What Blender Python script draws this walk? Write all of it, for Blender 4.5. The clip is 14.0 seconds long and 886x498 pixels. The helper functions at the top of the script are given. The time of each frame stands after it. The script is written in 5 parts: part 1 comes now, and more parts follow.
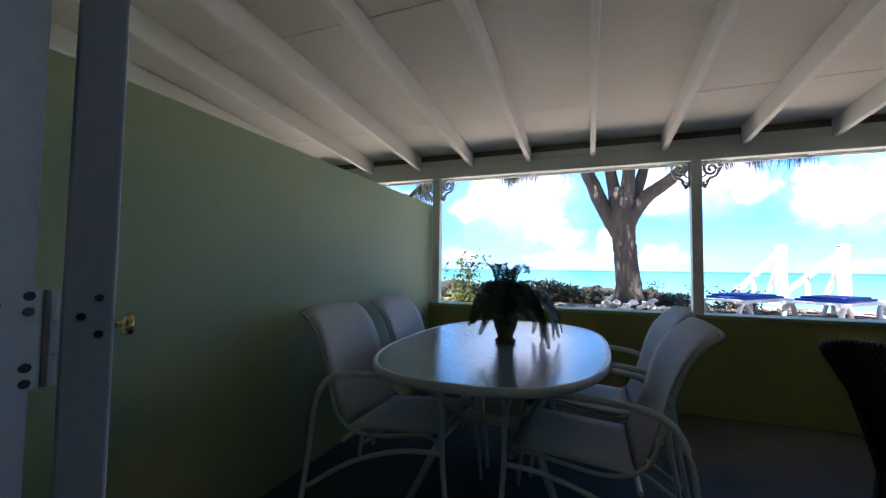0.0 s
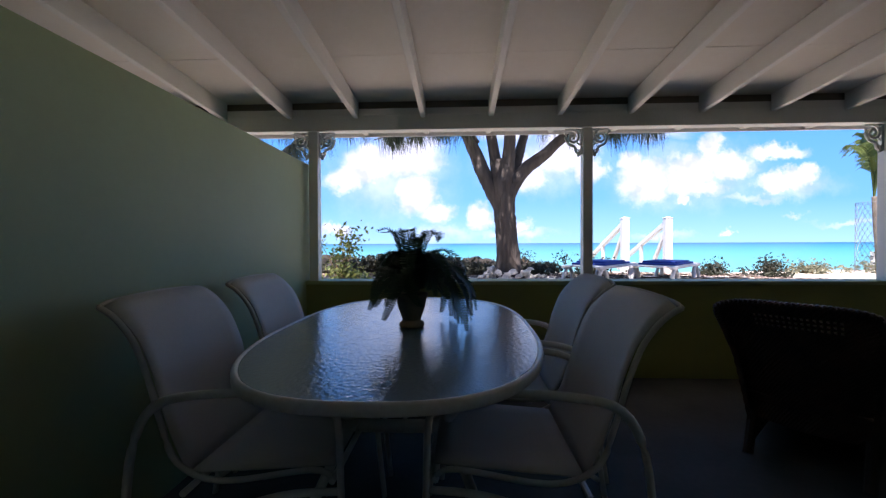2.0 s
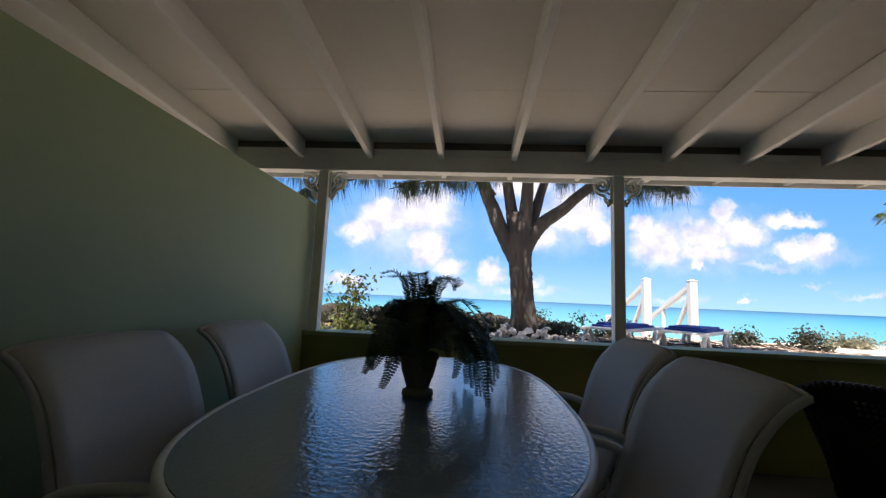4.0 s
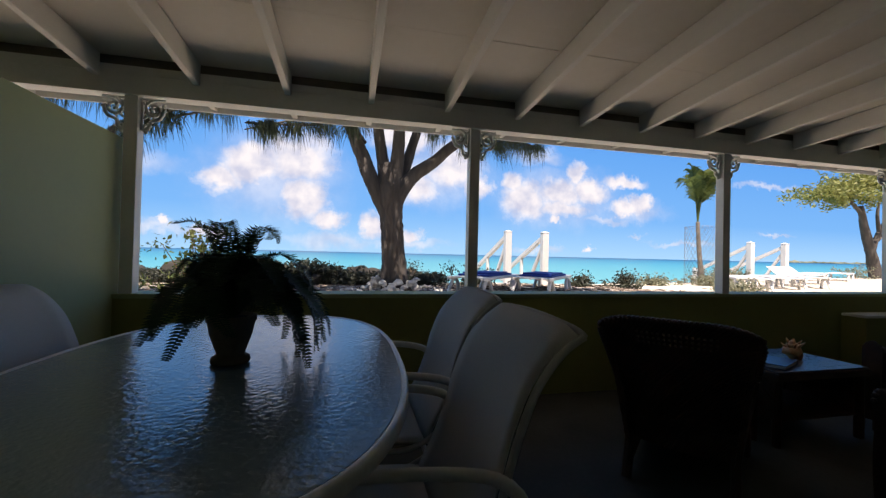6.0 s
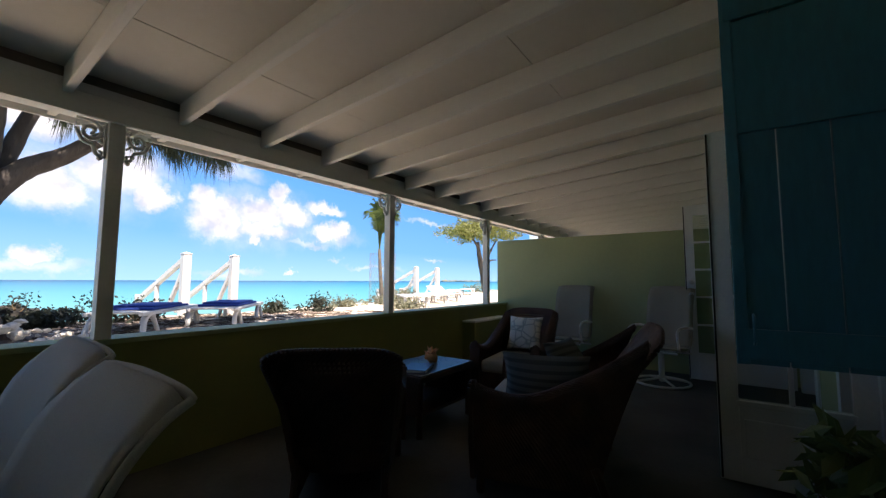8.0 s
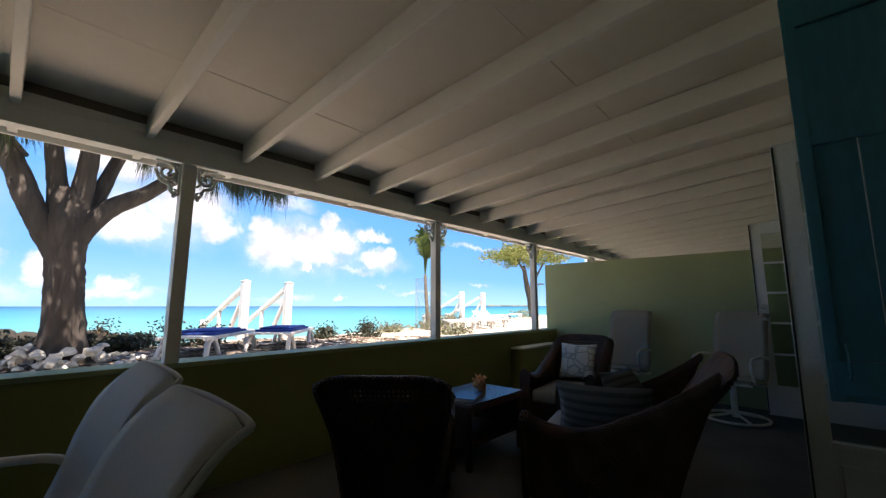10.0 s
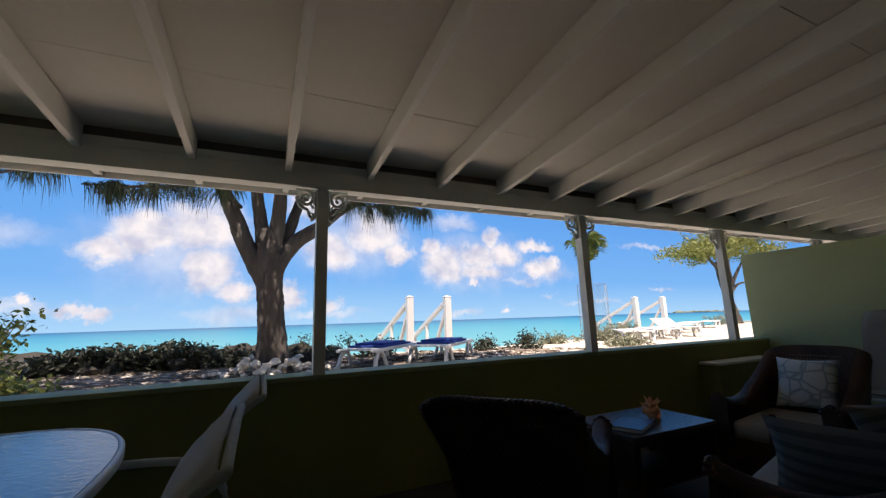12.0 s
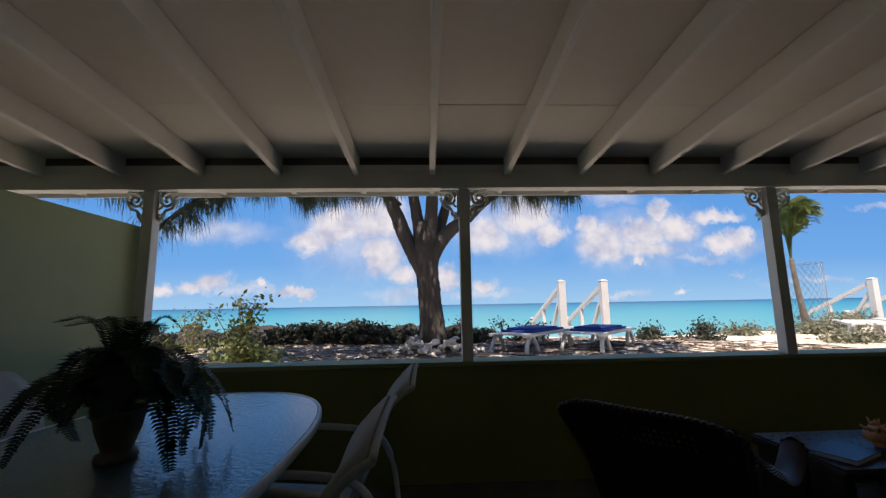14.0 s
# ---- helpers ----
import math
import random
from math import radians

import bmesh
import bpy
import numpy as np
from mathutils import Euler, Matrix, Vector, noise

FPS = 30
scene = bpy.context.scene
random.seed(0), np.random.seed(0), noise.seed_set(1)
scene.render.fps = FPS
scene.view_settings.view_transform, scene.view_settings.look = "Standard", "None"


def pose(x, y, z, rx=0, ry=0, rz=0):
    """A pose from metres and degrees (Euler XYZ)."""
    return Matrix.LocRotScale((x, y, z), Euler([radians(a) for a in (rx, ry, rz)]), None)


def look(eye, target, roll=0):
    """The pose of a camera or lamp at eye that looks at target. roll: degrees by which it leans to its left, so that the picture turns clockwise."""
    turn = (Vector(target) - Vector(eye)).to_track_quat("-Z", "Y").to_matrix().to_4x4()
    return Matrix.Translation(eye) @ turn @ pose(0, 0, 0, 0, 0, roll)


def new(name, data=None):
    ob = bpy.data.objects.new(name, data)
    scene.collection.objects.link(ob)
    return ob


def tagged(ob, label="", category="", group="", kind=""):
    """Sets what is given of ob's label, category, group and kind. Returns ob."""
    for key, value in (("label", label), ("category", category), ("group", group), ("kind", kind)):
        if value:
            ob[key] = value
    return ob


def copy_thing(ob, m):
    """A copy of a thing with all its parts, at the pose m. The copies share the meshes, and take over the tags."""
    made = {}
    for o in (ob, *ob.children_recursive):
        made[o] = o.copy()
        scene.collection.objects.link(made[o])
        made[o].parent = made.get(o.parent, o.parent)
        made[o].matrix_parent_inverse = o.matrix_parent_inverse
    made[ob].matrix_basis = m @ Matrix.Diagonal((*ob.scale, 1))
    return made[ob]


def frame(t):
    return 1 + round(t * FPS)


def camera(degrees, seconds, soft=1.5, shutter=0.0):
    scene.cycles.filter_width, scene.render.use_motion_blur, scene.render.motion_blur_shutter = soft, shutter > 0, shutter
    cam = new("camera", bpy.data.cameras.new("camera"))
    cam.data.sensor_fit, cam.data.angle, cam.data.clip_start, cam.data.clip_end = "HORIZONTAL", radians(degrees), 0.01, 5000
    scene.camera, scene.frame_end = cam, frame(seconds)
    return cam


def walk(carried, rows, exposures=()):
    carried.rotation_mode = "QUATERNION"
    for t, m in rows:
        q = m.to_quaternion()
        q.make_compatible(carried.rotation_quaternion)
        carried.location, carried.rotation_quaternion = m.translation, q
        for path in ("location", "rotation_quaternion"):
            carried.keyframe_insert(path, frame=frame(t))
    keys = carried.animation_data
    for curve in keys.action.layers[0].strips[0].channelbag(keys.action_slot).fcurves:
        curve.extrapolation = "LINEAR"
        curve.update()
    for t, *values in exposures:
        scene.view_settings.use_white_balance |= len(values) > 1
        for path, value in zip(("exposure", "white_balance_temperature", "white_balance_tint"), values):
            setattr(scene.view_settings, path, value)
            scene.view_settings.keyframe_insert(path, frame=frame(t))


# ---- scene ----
cam = camera(96.63, 14.0, soft=1.35)
PATH = [
    (0, (0.083, 0.115, 1.217), (-0.614, 1.987, 1.315), 0.69),
    (0.5, (-0.040, 0.214, 1.217), (-0.859, 2.036, 1.316), -0.70),
    (1, (-0.127, 0.377, 1.213), (-0.794, 2.255, 1.386), -0.43),
    (1.5, (-0.133, 0.476, 1.224), (-0.433, 2.450, 1.351), -0.93),
    (2, (-0.142, 0.544, 1.185), (-0.229, 2.541, 1.156), -0.22),
    (2.2, (-0.154, 0.581, 1.202), (-0.218, 2.579, 1.255), -0.62),
    (4.3, (-0.185, 0.864, 1.162), (-0.329, 2.844, 1.405), 2.80),
    (4.5, (-0.181, 0.855, 1.173), (-0.179, 2.840, 1.409), 0.90),
    (5, (-0.146, 0.866, 1.161), (0.107, 2.843, 1.316), -0.06),
    (5.5, (-0.089, 0.917, 1.167), (0.216, 2.893, 1.213), 1.48),
    (6, (0.002, 0.954, 1.168), (0.455, 2.902, 1.193), 1.35),
    (6.5, (0.085, 0.977, 1.168), (0.888, 2.807, 1.250), 3.10),
    (7, (0.139, 0.998, 1.187), (1.292, 2.628, 1.302), 0.32),
    (7.5, (0.172, 0.962, 1.202), (1.680, 2.268, 1.345), 0.02),
    (7.7, (0.177, 0.944, 1.205), (1.790, 2.120, 1.343), 0.25),
    (9.8, (0.180, 0.933, 1.216), (1.776, 2.109, 1.485), 0.58),
    (10, (0.178, 0.954, 1.215), (1.647, 2.281, 1.501), -0.00),
    (10.5, (0.194, 0.942, 1.195), (1.467, 2.463, 1.450), -0.26),
    (11, (0.284, 0.969, 1.185), (1.493, 2.542, 1.435), -2.03),
    (11.5, (0.466, 1.035, 1.193), (1.714, 2.561, 1.529), -0.63),
    (12, (0.556, 1.065, 1.194), (1.373, 2.856, 1.548), -1.85),
    (12.5, (0.651, 1.007, 1.200), (0.832, 2.959, 1.594), 2.77),
    (13, (0.658, 0.972, 1.197), (0.607, 2.926, 1.620), -0.49),
    (13.5, (0.637, 0.971, 1.220), (0.653, 2.924, 1.651), -0.25),
    (14, (0.622, 0.977, 1.270), (0.704, 2.956, 1.549), -1.00),
]
BASE, KELVIN, TINT = 0.97, 7300, 22
EXPOSURE = [(t, BASE + e, KELVIN - 1000 * max(0.0, min(1.0, (4.0 - t) / 2.5)) + (200 if 9.5 < t < 11.5 else -200 if t > 12.5 else 0), TINT + (7 if 0.3 < t < 3 else 0)) for t, e in ((0.0, 1.4), (0.6, 1.1), (1.5, 0.88), (2.2, 0.62), (4.5, 0.38), (5.5, 0.2), (6.3, 0.15), (7.1, 0.15), (7.7, 0.42), (9.8, 0.7), (10.3, 0.57), (11.0, 0.3), (12.0, 0.08), (12.7, -0.1), (14.0, -0.14))]
walk(cam, [(t, look(eye, target, roll)) for t, eye, target, roll in PATH], EXPOSURE)

FLOOR = 0.08      # porch floor
GROUND = 0.5      # raised beach outside the low wall
# ---------------------------------------------------------------- light
SUN_AZ, SUN_EL = 205.0, 64.0     # compass from +y clockwise, degrees
world = bpy.data.worlds.new("world")
scene.world = world
world.use_nodes = True
wn, wl = world.node_tree.nodes, world.node_tree.links
sky = wn.new("ShaderNodeTexSky")
sky.sky_type = "NISHITA"
sky.sun_disc = False
sky.sun_elevation, sky.sun_rotation = radians(SUN_EL), radians(SUN_AZ)
sky.air_density, sky.dust_density, sky.ozone_density = 1.0, 0.3, 2.0
wn["Background"].inputs["Strength"].default_value = 0.08
wl.new(sky.outputs[0], wn["Background"].inputs["Color"])
sun = new("sun", bpy.data.lights.new("sun", "SUN"))
sun.data.energy, sun.data.angle, sun.data.color = 5.0, radians(0.5), (1.0, 0.95, 0.86)
_a, _e = radians(SUN_AZ), radians(SUN_EL)
sun.matrix_world = look((0, 0, 30), (-math.sin(_a) * math.cos(_e), -math.cos(_a) * math.cos(_e), 30 - math.sin(_e)))

# ---------------------------------------------------------------- materials
def mat(name, color, rough=0.6, metal=0.0, var=0.12, scale=3.0, fine=60.0, bump=0.1, spec=0.5, piece=0.0, stain=None, aniso=(1, 1, 1), grain=0.25):
    """A surface with broad tone variation, fine grain in colour and relief; stain: a second colour in blotches."""
    m = bpy.data.materials.new(name)
    m.use_nodes = True
    n, l = m.node_tree.nodes, m.node_tree.links
    b = n["Principled BSDF"]
    b.inputs["Metallic"].default_value = metal
    b.inputs["Specular IOR Level"].default_value = spec
    co = n.new("ShaderNodeTexCoord")
    mp = n.new("ShaderNodeMapping")
    mp.inputs["Scale"].default_value = aniso
    l.new(co.outputs["Object"], mp.inputs["Vector"])
    big, small = n.new("ShaderNodeTexNoise"), n.new("ShaderNodeTexNoise")
    big.inputs["Scale"].default_value, big.inputs["Detail"].default_value = scale, 5
    small.inputs["Scale"].default_value, small.inputs["Detail"].default_value = fine, 4
    for t in (big, small):
        l.new(mp.outputs[0], t.inputs["Vector"])
    dark = tuple(c * (1 - var) for c in color) if stain is None else stain
    light = tuple(min(1, c * (1 + var)) for c in color)
    r1 = n.new("ShaderNodeMapRange")
    r1.inputs[1].default_value, r1.inputs[2].default_value = 0.3, 0.7
    l.new(big.outputs["Fac"], r1.inputs[0])
    mx = n.new("ShaderNodeMix")
    mx.data_type = "RGBA"
    mx.inputs[6].default_value, mx.inputs[7].default_value = (*dark, 1), (*light, 1)
    l.new(r1.outputs[0], mx.inputs[0])
    m2 = n.new("ShaderNodeMix")
    m2.data_type, m2.blend_type = "RGBA", "OVERLAY"
    m2.inputs[0].default_value = grain
    l.new(mx.outputs[2], m2.inputs[6])
    l.new(small.outputs["Fac"], m2.inputs[7])
    out = m2.outputs[2]
    if piece:
        oi = n.new("ShaderNodeObjectInfo")
        hs = n.new("ShaderNodeHueSaturation")
        mr = n.new("ShaderNodeMapRange")
        mr.inputs[3].default_value, mr.inputs[4].default_value = 1 - piece, 1 + piece
        l.new(oi.outputs["Random"], mr.inputs[0])
        l.new(mr.outputs[0], hs.inputs["Value"])
        l.new(out, hs.inputs["Color"])
        out = hs.outputs[0]
    l.new(out, b.inputs["Base Color"])
    rr = n.new("ShaderNodeMapRange")
    rr.inputs[3].default_value, rr.inputs[4].default_value = max(0.02, rough - 0.1), min(1, rough + 0.1)
    l.new(small.outputs["Fac"], rr.inputs[0])
    l.new(rr.outputs[0], b.inputs["Roughness"])
    if bump:
        bp = n.new("ShaderNodeBump")
        bp.inputs["Strength"].default_value, bp.inputs["Distance"].default_value = bump, 0.01
        l.new(small.outputs["Fac"], bp.inputs["Height"])
        l.new(bp.outputs[0], b.inputs["Normal"])
    return m


def leaf_mat(name, color, color2, through_light=0.35):
    m = bpy.data.materials.new(name)
    m.use_nodes = True
    n, l = m.node_tree.nodes, m.node_tree.links
    b = n["Principled BSDF"]
    b.inputs["Roughness"].default_value = 0.55
    g = n.new("ShaderNodeNewGeometry")
    mx = n.new("ShaderNodeMix")
    mx.data_type = "RGBA"
    mx.inputs[6].default_value, mx.inputs[7].default_value = (*color, 1), (*color2, 1)
    l.new(g.outputs["Random Per Island"], mx.inputs[0])
    l.new(mx.outputs[2], b.inputs["Base Color"])
    tr = n.new("ShaderNodeBsdfTranslucent")
    l.new(mx.outputs[2], tr.inputs["Color"])
    ms = n.new("ShaderNodeMixShader")
    ms.inputs[0].default_value = through_light
    l.new(b.outputs[0], ms.inputs[1])
    l.new(tr.outputs[0], ms.inputs[2])
    l.new(ms.outputs[0], n["Material Output"].inputs["Surface"])
    return m


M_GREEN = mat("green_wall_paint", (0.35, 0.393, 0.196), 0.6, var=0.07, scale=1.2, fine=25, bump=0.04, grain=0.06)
# low wall's olive green, darkened to put its inner face's shade into the colour
M_GREEN_SHADED = mat("green_low_wall_shaded", (0.235, 0.245, 0.07), 0.6, var=0.1, scale=1.5, fine=25, bump=0.05, grain=0.08)
M_WHITE = mat("white_wood_paint", (0.77, 0.76, 0.72), 0.5, grain=0.15, var=0.07, scale=2.0, fine=50, bump=0.15, aniso=(1, 0.15, 1))
M_CEIL = mat("white_ceiling_board", (0.74, 0.715, 0.66), 0.65, var=0.06, scale=1.3, fine=18, bump=0.1, grain=0.1, stain=(0.72, 0.68, 0.60))
M_DOOR = mat("white_door_paint", (0.72, 0.74, 0.76), 0.35, var=0.05, scale=2.0, fine=70, bump=0.05)
M_FLOOR = mat("painted_concrete_floor", (0.08, 0.08, 0.068), 0.8, spec=0.2, var=0.25, scale=2.2, fine=40, bump=0.1)
M_PLASTER = mat("room_plaster", (0.5, 0.48, 0.42), 0.8)
M_TEAL = mat("teal_shutter_paint", (0.014, 0.13, 0.17), 0.4, var=0.15, scale=3, fine=60, bump=0.1, aniso=(1, 1, 0.2))
M_BRASS = mat("brass", (0.75, 0.55, 0.22), 0.25, 1.0, bump=0.02)
M_STEEL = mat("brushed_steel", (0.6, 0.6, 0.6), 0.35, 1.0, bump=0.03)
M_SCREW = mat("dark_screw", (0.05, 0.05, 0.05), 0.5, 0.6)
M_RUBBER = mat("black_weatherstrip", (0.015, 0.015, 0.015), 0.7)
M_FRAME = mat("cream_powder_coat", (0.66, 0.63, 0.56), 0.35, var=0.05, bump=0.03)
M_SLING = mat("woven_sling_fabric", (0.52, 0.49, 0.43), 0.8, var=0.05, scale=4, fine=400, bump=0.25)
M_WICKER = mat("dark_brown_wicker", (0.072, 0.035, 0.021), 0.42, var=0.4, scale=8, fine=120, bump=0.5, spec=0.2)
M_CUSHION = mat("beige_seat_cushion", (0.30, 0.26, 0.20), 0.9, var=0.1, fine=250, bump=0.3)
M_TERRA = mat("clay_pot", (0.26, 0.18, 0.12), 0.8, var=0.2, scale=8, fine=70, bump=0.25)
M_SOIL = mat("potting_soil", (0.03, 0.02, 0.015), 0.95, fine=90, bump=0.8)
M_SHELL = mat("conch_shell", (0.66, 0.25, 0.09), 0.5, var=0.3, scale=25, fine=90, bump=0.3, stain=(0.7, 0.42, 0.22))
M_BOOK = mat("blue_book_cover", (0.018, 0.04, 0.14), 0.35, bump=0.03)
M_PAGES = mat("book_pages", (0.7, 0.68, 0.6), 0.9)
M_SAND = mat("coral_sand", (0.57, 0.51, 0.42), 0.95, var=0.1, scale=0.6, fine=14, bump=0.6, stain=(0.42, 0.37, 0.30))
M_BARK = mat("casuarina_bark", (0.058, 0.050, 0.044), 0.95, var=0.35, scale=9, fine=40, bump=1.0, aniso=(1, 1, 0.18))
M_BARK2 = mat("palm_trunk", (0.14, 0.12, 0.095), 0.9, var=0.25, scale=8, fine=30, bump=0.6)
M_ROCK = mat("coral_stone", (0.62, 0.59, 0.53), 0.95, var=0.2, scale=8, fine=30, bump=0.7, piece=0.2)
M_IRONSHORE = mat("dark_shore_rock", (0.028, 0.026, 0.022), 0.95, var=0.4, scale=3, fine=12, bump=1.0)
M_PLASTIC = mat("white_plastic", (0.55, 0.55, 0.54), 0.4, var=0.04, bump=0.03)
M_BLUE = mat("blue_cushion_canvas", (0.010, 0.045, 0.25), 0.8, var=0.15, scale=5, fine=200, bump=0.2)
M_WIRE = mat("galvanised_wire", (0.2, 0.21, 0.22), 0.5, 0.8)
M_NEEDLE = leaf_mat("casuarina_needles", (0.026, 0.038, 0.018), (0.065, 0.08, 0.036))
M_FAR = leaf_mat("yellow_green_foliage", (0.10, 0.125, 0.03), (0.24, 0.25, 0.07))
M_FERN = leaf_mat("fern_leaflets", (0.010, 0.032, 0.010), (0.024, 0.06, 0.016), 0.22)
M_SHRUB = leaf_mat("shrub_leaves", (0.06, 0.10, 0.03), (0.22, 0.25, 0.07))
M_SCRUB = leaf_mat("low_scrub_leaves", (0.022, 0.027, 0.018), (0.05, 0.06, 0.038))
M_GREY = leaf_mat("grey_green_leaves", (0.12, 0.13, 0.08), (0.24, 0.25, 0.17))
M_PALM = leaf_mat("palm_leaflets", (0.045, 0.08, 0.02), (0.14, 0.18, 0.045))
M_STEM = mat("woody_stem", (0.16, 0.11, 0.06), 0.9)


def water_mat():
    m = bpy.data.materials.new("sea_water")
    m.use_nodes = True
    n, l = m.node_tree.nodes, m.node_tree.links
    b = n["Principled BSDF"]
    b.inputs["Roughness"].default_value = 0.35
    b.inputs["Specular IOR Level"].default_value = 0.12
    co, sp = n.new("ShaderNodeTexCoord"), n.new("ShaderNodeSeparateXYZ")
    l.new(co.outputs["Object"], sp.inputs[0])
    nz = n.new("ShaderNodeTexNoise")
    nz.inputs["Scale"].default_value, nz.inputs["Detail"].default_value = 1.0, 4
    mp = n.new("ShaderNodeMapping")
    mp.inputs["Scale"].default_value = (0.004, 0.02, 1)
    l.new(co.outputs["Object"], mp.inputs[0])
    l.new(mp.outputs[0], nz.inputs["Vector"])
    lg = n.new("ShaderNodeMath")
    lg.operation, lg.inputs[1].default_value = "LOGARITHM", 10.0
    l.new(sp.outputs["Y"], lg.inputs[0])
    ad = n.new("ShaderNodeMath")
    ad.operation, ad.inputs[1].default_value = "MULTIPLY_ADD", 0.35
    l.new(nz.outputs["Fac"], ad.inputs[0])
    l.new(lg.outputs[0], ad.inputs[2])
    mr = n.new("ShaderNodeMapRange")
    mr.inputs[1].default_value, mr.inputs[2].default_value = 1.0, 3.7
    l.new(ad.outputs[0], mr.inputs[0])
    cr = n.new("ShaderNodeValToRGB")
    e = cr.color_ramp.elements
    e[0].position, e[0].color = 0.0, (0.20, 0.38, 0.36, 1)
    e[1].position, e[1].color = 1.0, (0.004, 0.045, 0.10, 1)
    for p, c in ((0.2, (0.07, 0.265, 0.29, 1)), (0.4, (0.032, 0.20, 0.26, 1)), (0.55, (0.016, 0.135, 0.22, 1)), (0.7, (0.006, 0.07, 0.15, 1))):
        cr.color_ramp.elements.new(p).color = c
    l.new(mr.outputs[0], cr.inputs[0])
    l.new(cr.outputs[0], b.inputs["Base Color"])
    wv = n.new("ShaderNodeTexNoise")
    wv.inputs["Scale"].default_value, wv.inputs["Detail"].default_value = 1.2, 5
    l.new(co.outputs["Object"], wv.inputs["Vector"])
    bp = n.new("ShaderNodeBump")
    bp.inputs["Strength"].default_value, bp.inputs["Distance"].default_value = 0.3, 0.1
    l.new(wv.outputs["Fac"], bp.inputs["Height"])
    l.new(bp.outputs[0], b.inputs["Normal"])
    return m


def table_glass_mat():
    """Frosted, pebbled table glass: pale green body under a clear rippled gloss."""
    m = bpy.data.materials.new("pebbled_table_glass")
    m.use_nodes = True
    n, l = m.node_tree.nodes, m.node_tree.links
    b = n["Principled BSDF"]
    b.inputs["Base Color"].default_value = (0.20, 0.26, 0.27, 1)
    b.inputs["Roughness"].default_value = 0.07
    b.inputs["IOR"].default_value = 1.55
    b.inputs["Specular IOR Level"].default_value = 0.75
    co = n.new("ShaderNodeTexCoord")
    nz = n.new("ShaderNodeTexNoise")
    nz.inputs["Scale"].default_value, nz.inputs["Detail"].default_value = 62, 2
    l.new(co.outputs["Object"], nz.inputs["Vector"])
    bp = n.new("ShaderNodeBump")
    bp.inputs["Strength"].default_value, bp.inputs["Distance"].default_value = 0.42, 0.0045
    l.new(nz.outputs["Fac"], bp.inputs["Height"])
    l.new(bp.outputs[0], b.inputs["Normal"])
    return m


def glass_mat():
    m = bpy.data.materials.new("window_glass")
    m.use_nodes = True
    n, l = m.node_tree.nodes, m.node_tree.links
    g, t, s = n.new("ShaderNodeBsdfGlossy"), n.new("ShaderNodeBsdfTransparent"), n.new("ShaderNodeMixShader")
    f = n.new("ShaderNodeFresnel")
    f.inputs[0].default_value = 1.5
    g.inputs["Roughness"].default_value = 0.02
    t.inputs["Color"].default_value = (0.85, 0.9, 0.88, 1)
    l.new(f.outputs[0], s.inputs[0])
    l.new(t.outputs[0], s.inputs[1])
    l.new(g.outputs[0], s.inputs[2])
    l.new(s.outputs[0], n["Material Output"].inputs["Surface"])
    return m


def print_mat(name, base, ink, stripes=False):
    m = bpy.data.materials.new(name)
    m.use_nodes = True
    n, l = m.node_tree.nodes, m.node_tree.links
    b = n["Principled BSDF"]
    b.inputs["Roughness"].default_value = 0.9
    co = n.new("ShaderNodeTexCoord")
    if stripes:
        t = n.new("ShaderNodeTexWave")
        t.bands_direction = "Z"
        t.inputs["Scale"].default_value, t.inputs["Distortion"].default_value = 7.0, 0.4
        src = t.outputs["Fac"]
        lo, hi = 0.55, 0.7
    else:
        t = n.new("ShaderNodeTexVoronoi")
        t.feature = "DISTANCE_TO_EDGE"
        t.inputs["Scale"].default_value = 11
        src = t.outputs["Distance"]
        lo, hi = 0.02, 0.09
    l.new(co.outputs["Object"], t.inputs["Vector"])
    mr = n.new("ShaderNodeMapRange")
    mr.inputs[1].default_value, mr.inputs[2].default_value = lo, hi
    l.new(src, mr.inputs[0])
    mx = n.new("ShaderNodeMix")
    mx.data_type = "RGBA"
    mx.inputs[6].default_value, mx.inputs[7].default_value = (*ink, 1), (*base, 1)
    l.new(mr.outputs[0], mx.inputs[0])
    l.new(mx.outputs[2], b.inputs["Base Color"])
    return m


M_WATER, M_TGLASS, M_GLASS = water_mat(), table_glass_mat(), glass_mat()
M_LEAFPRINT = print_mat("leaf_print_cloth", (0.6, 0.6, 0.56), (0.3, 0.34, 0.33))
M_STRIPE = print_mat("striped_cloth", (0.045, 0.05, 0.05), (0.095, 0.105, 0.10), True)


# ---------------------------------------------------------------- building helpers
def part(name, bm, material, parent, label="", smooth=False, kind=""):
    me = bpy.data.meshes.new(name)
    bm.normal_update()
    bm.to_mesh(me)
    bm.free()
    me.materials.append(material)
    if smooth:
        for p in me.polygons:
            p.use_smooth = True
    ob = new(name, me)
    ob.parent = parent
    if label or kind:
        tagged(ob, label, kind=kind)
    return ob


def raw_part(name, verts, faces, material, parent=None, kind="", smooth=False):
    me = bpy.data.meshes.new(name)
    me.from_pydata(verts, [], faces)
    me.materials.append(material)
    if smooth:
        for p in me.polygons:
            p.use_smooth = True
    ob = new(name, me)
    ob.parent = parent
    if kind:
        tagged(ob, kind=kind)
    return ob


def thing(name, m, label, category, group="", kind=""):
    ob = new(name)
    ob.empty_display_size = 0.1
    ob.matrix_basis = m
    return tagged(ob, label, category, group, kind)


def structure(name, bm, material, label, category):
    ob = part(name, bm, material, None)
    return tagged(ob, label, category, kind="structure")


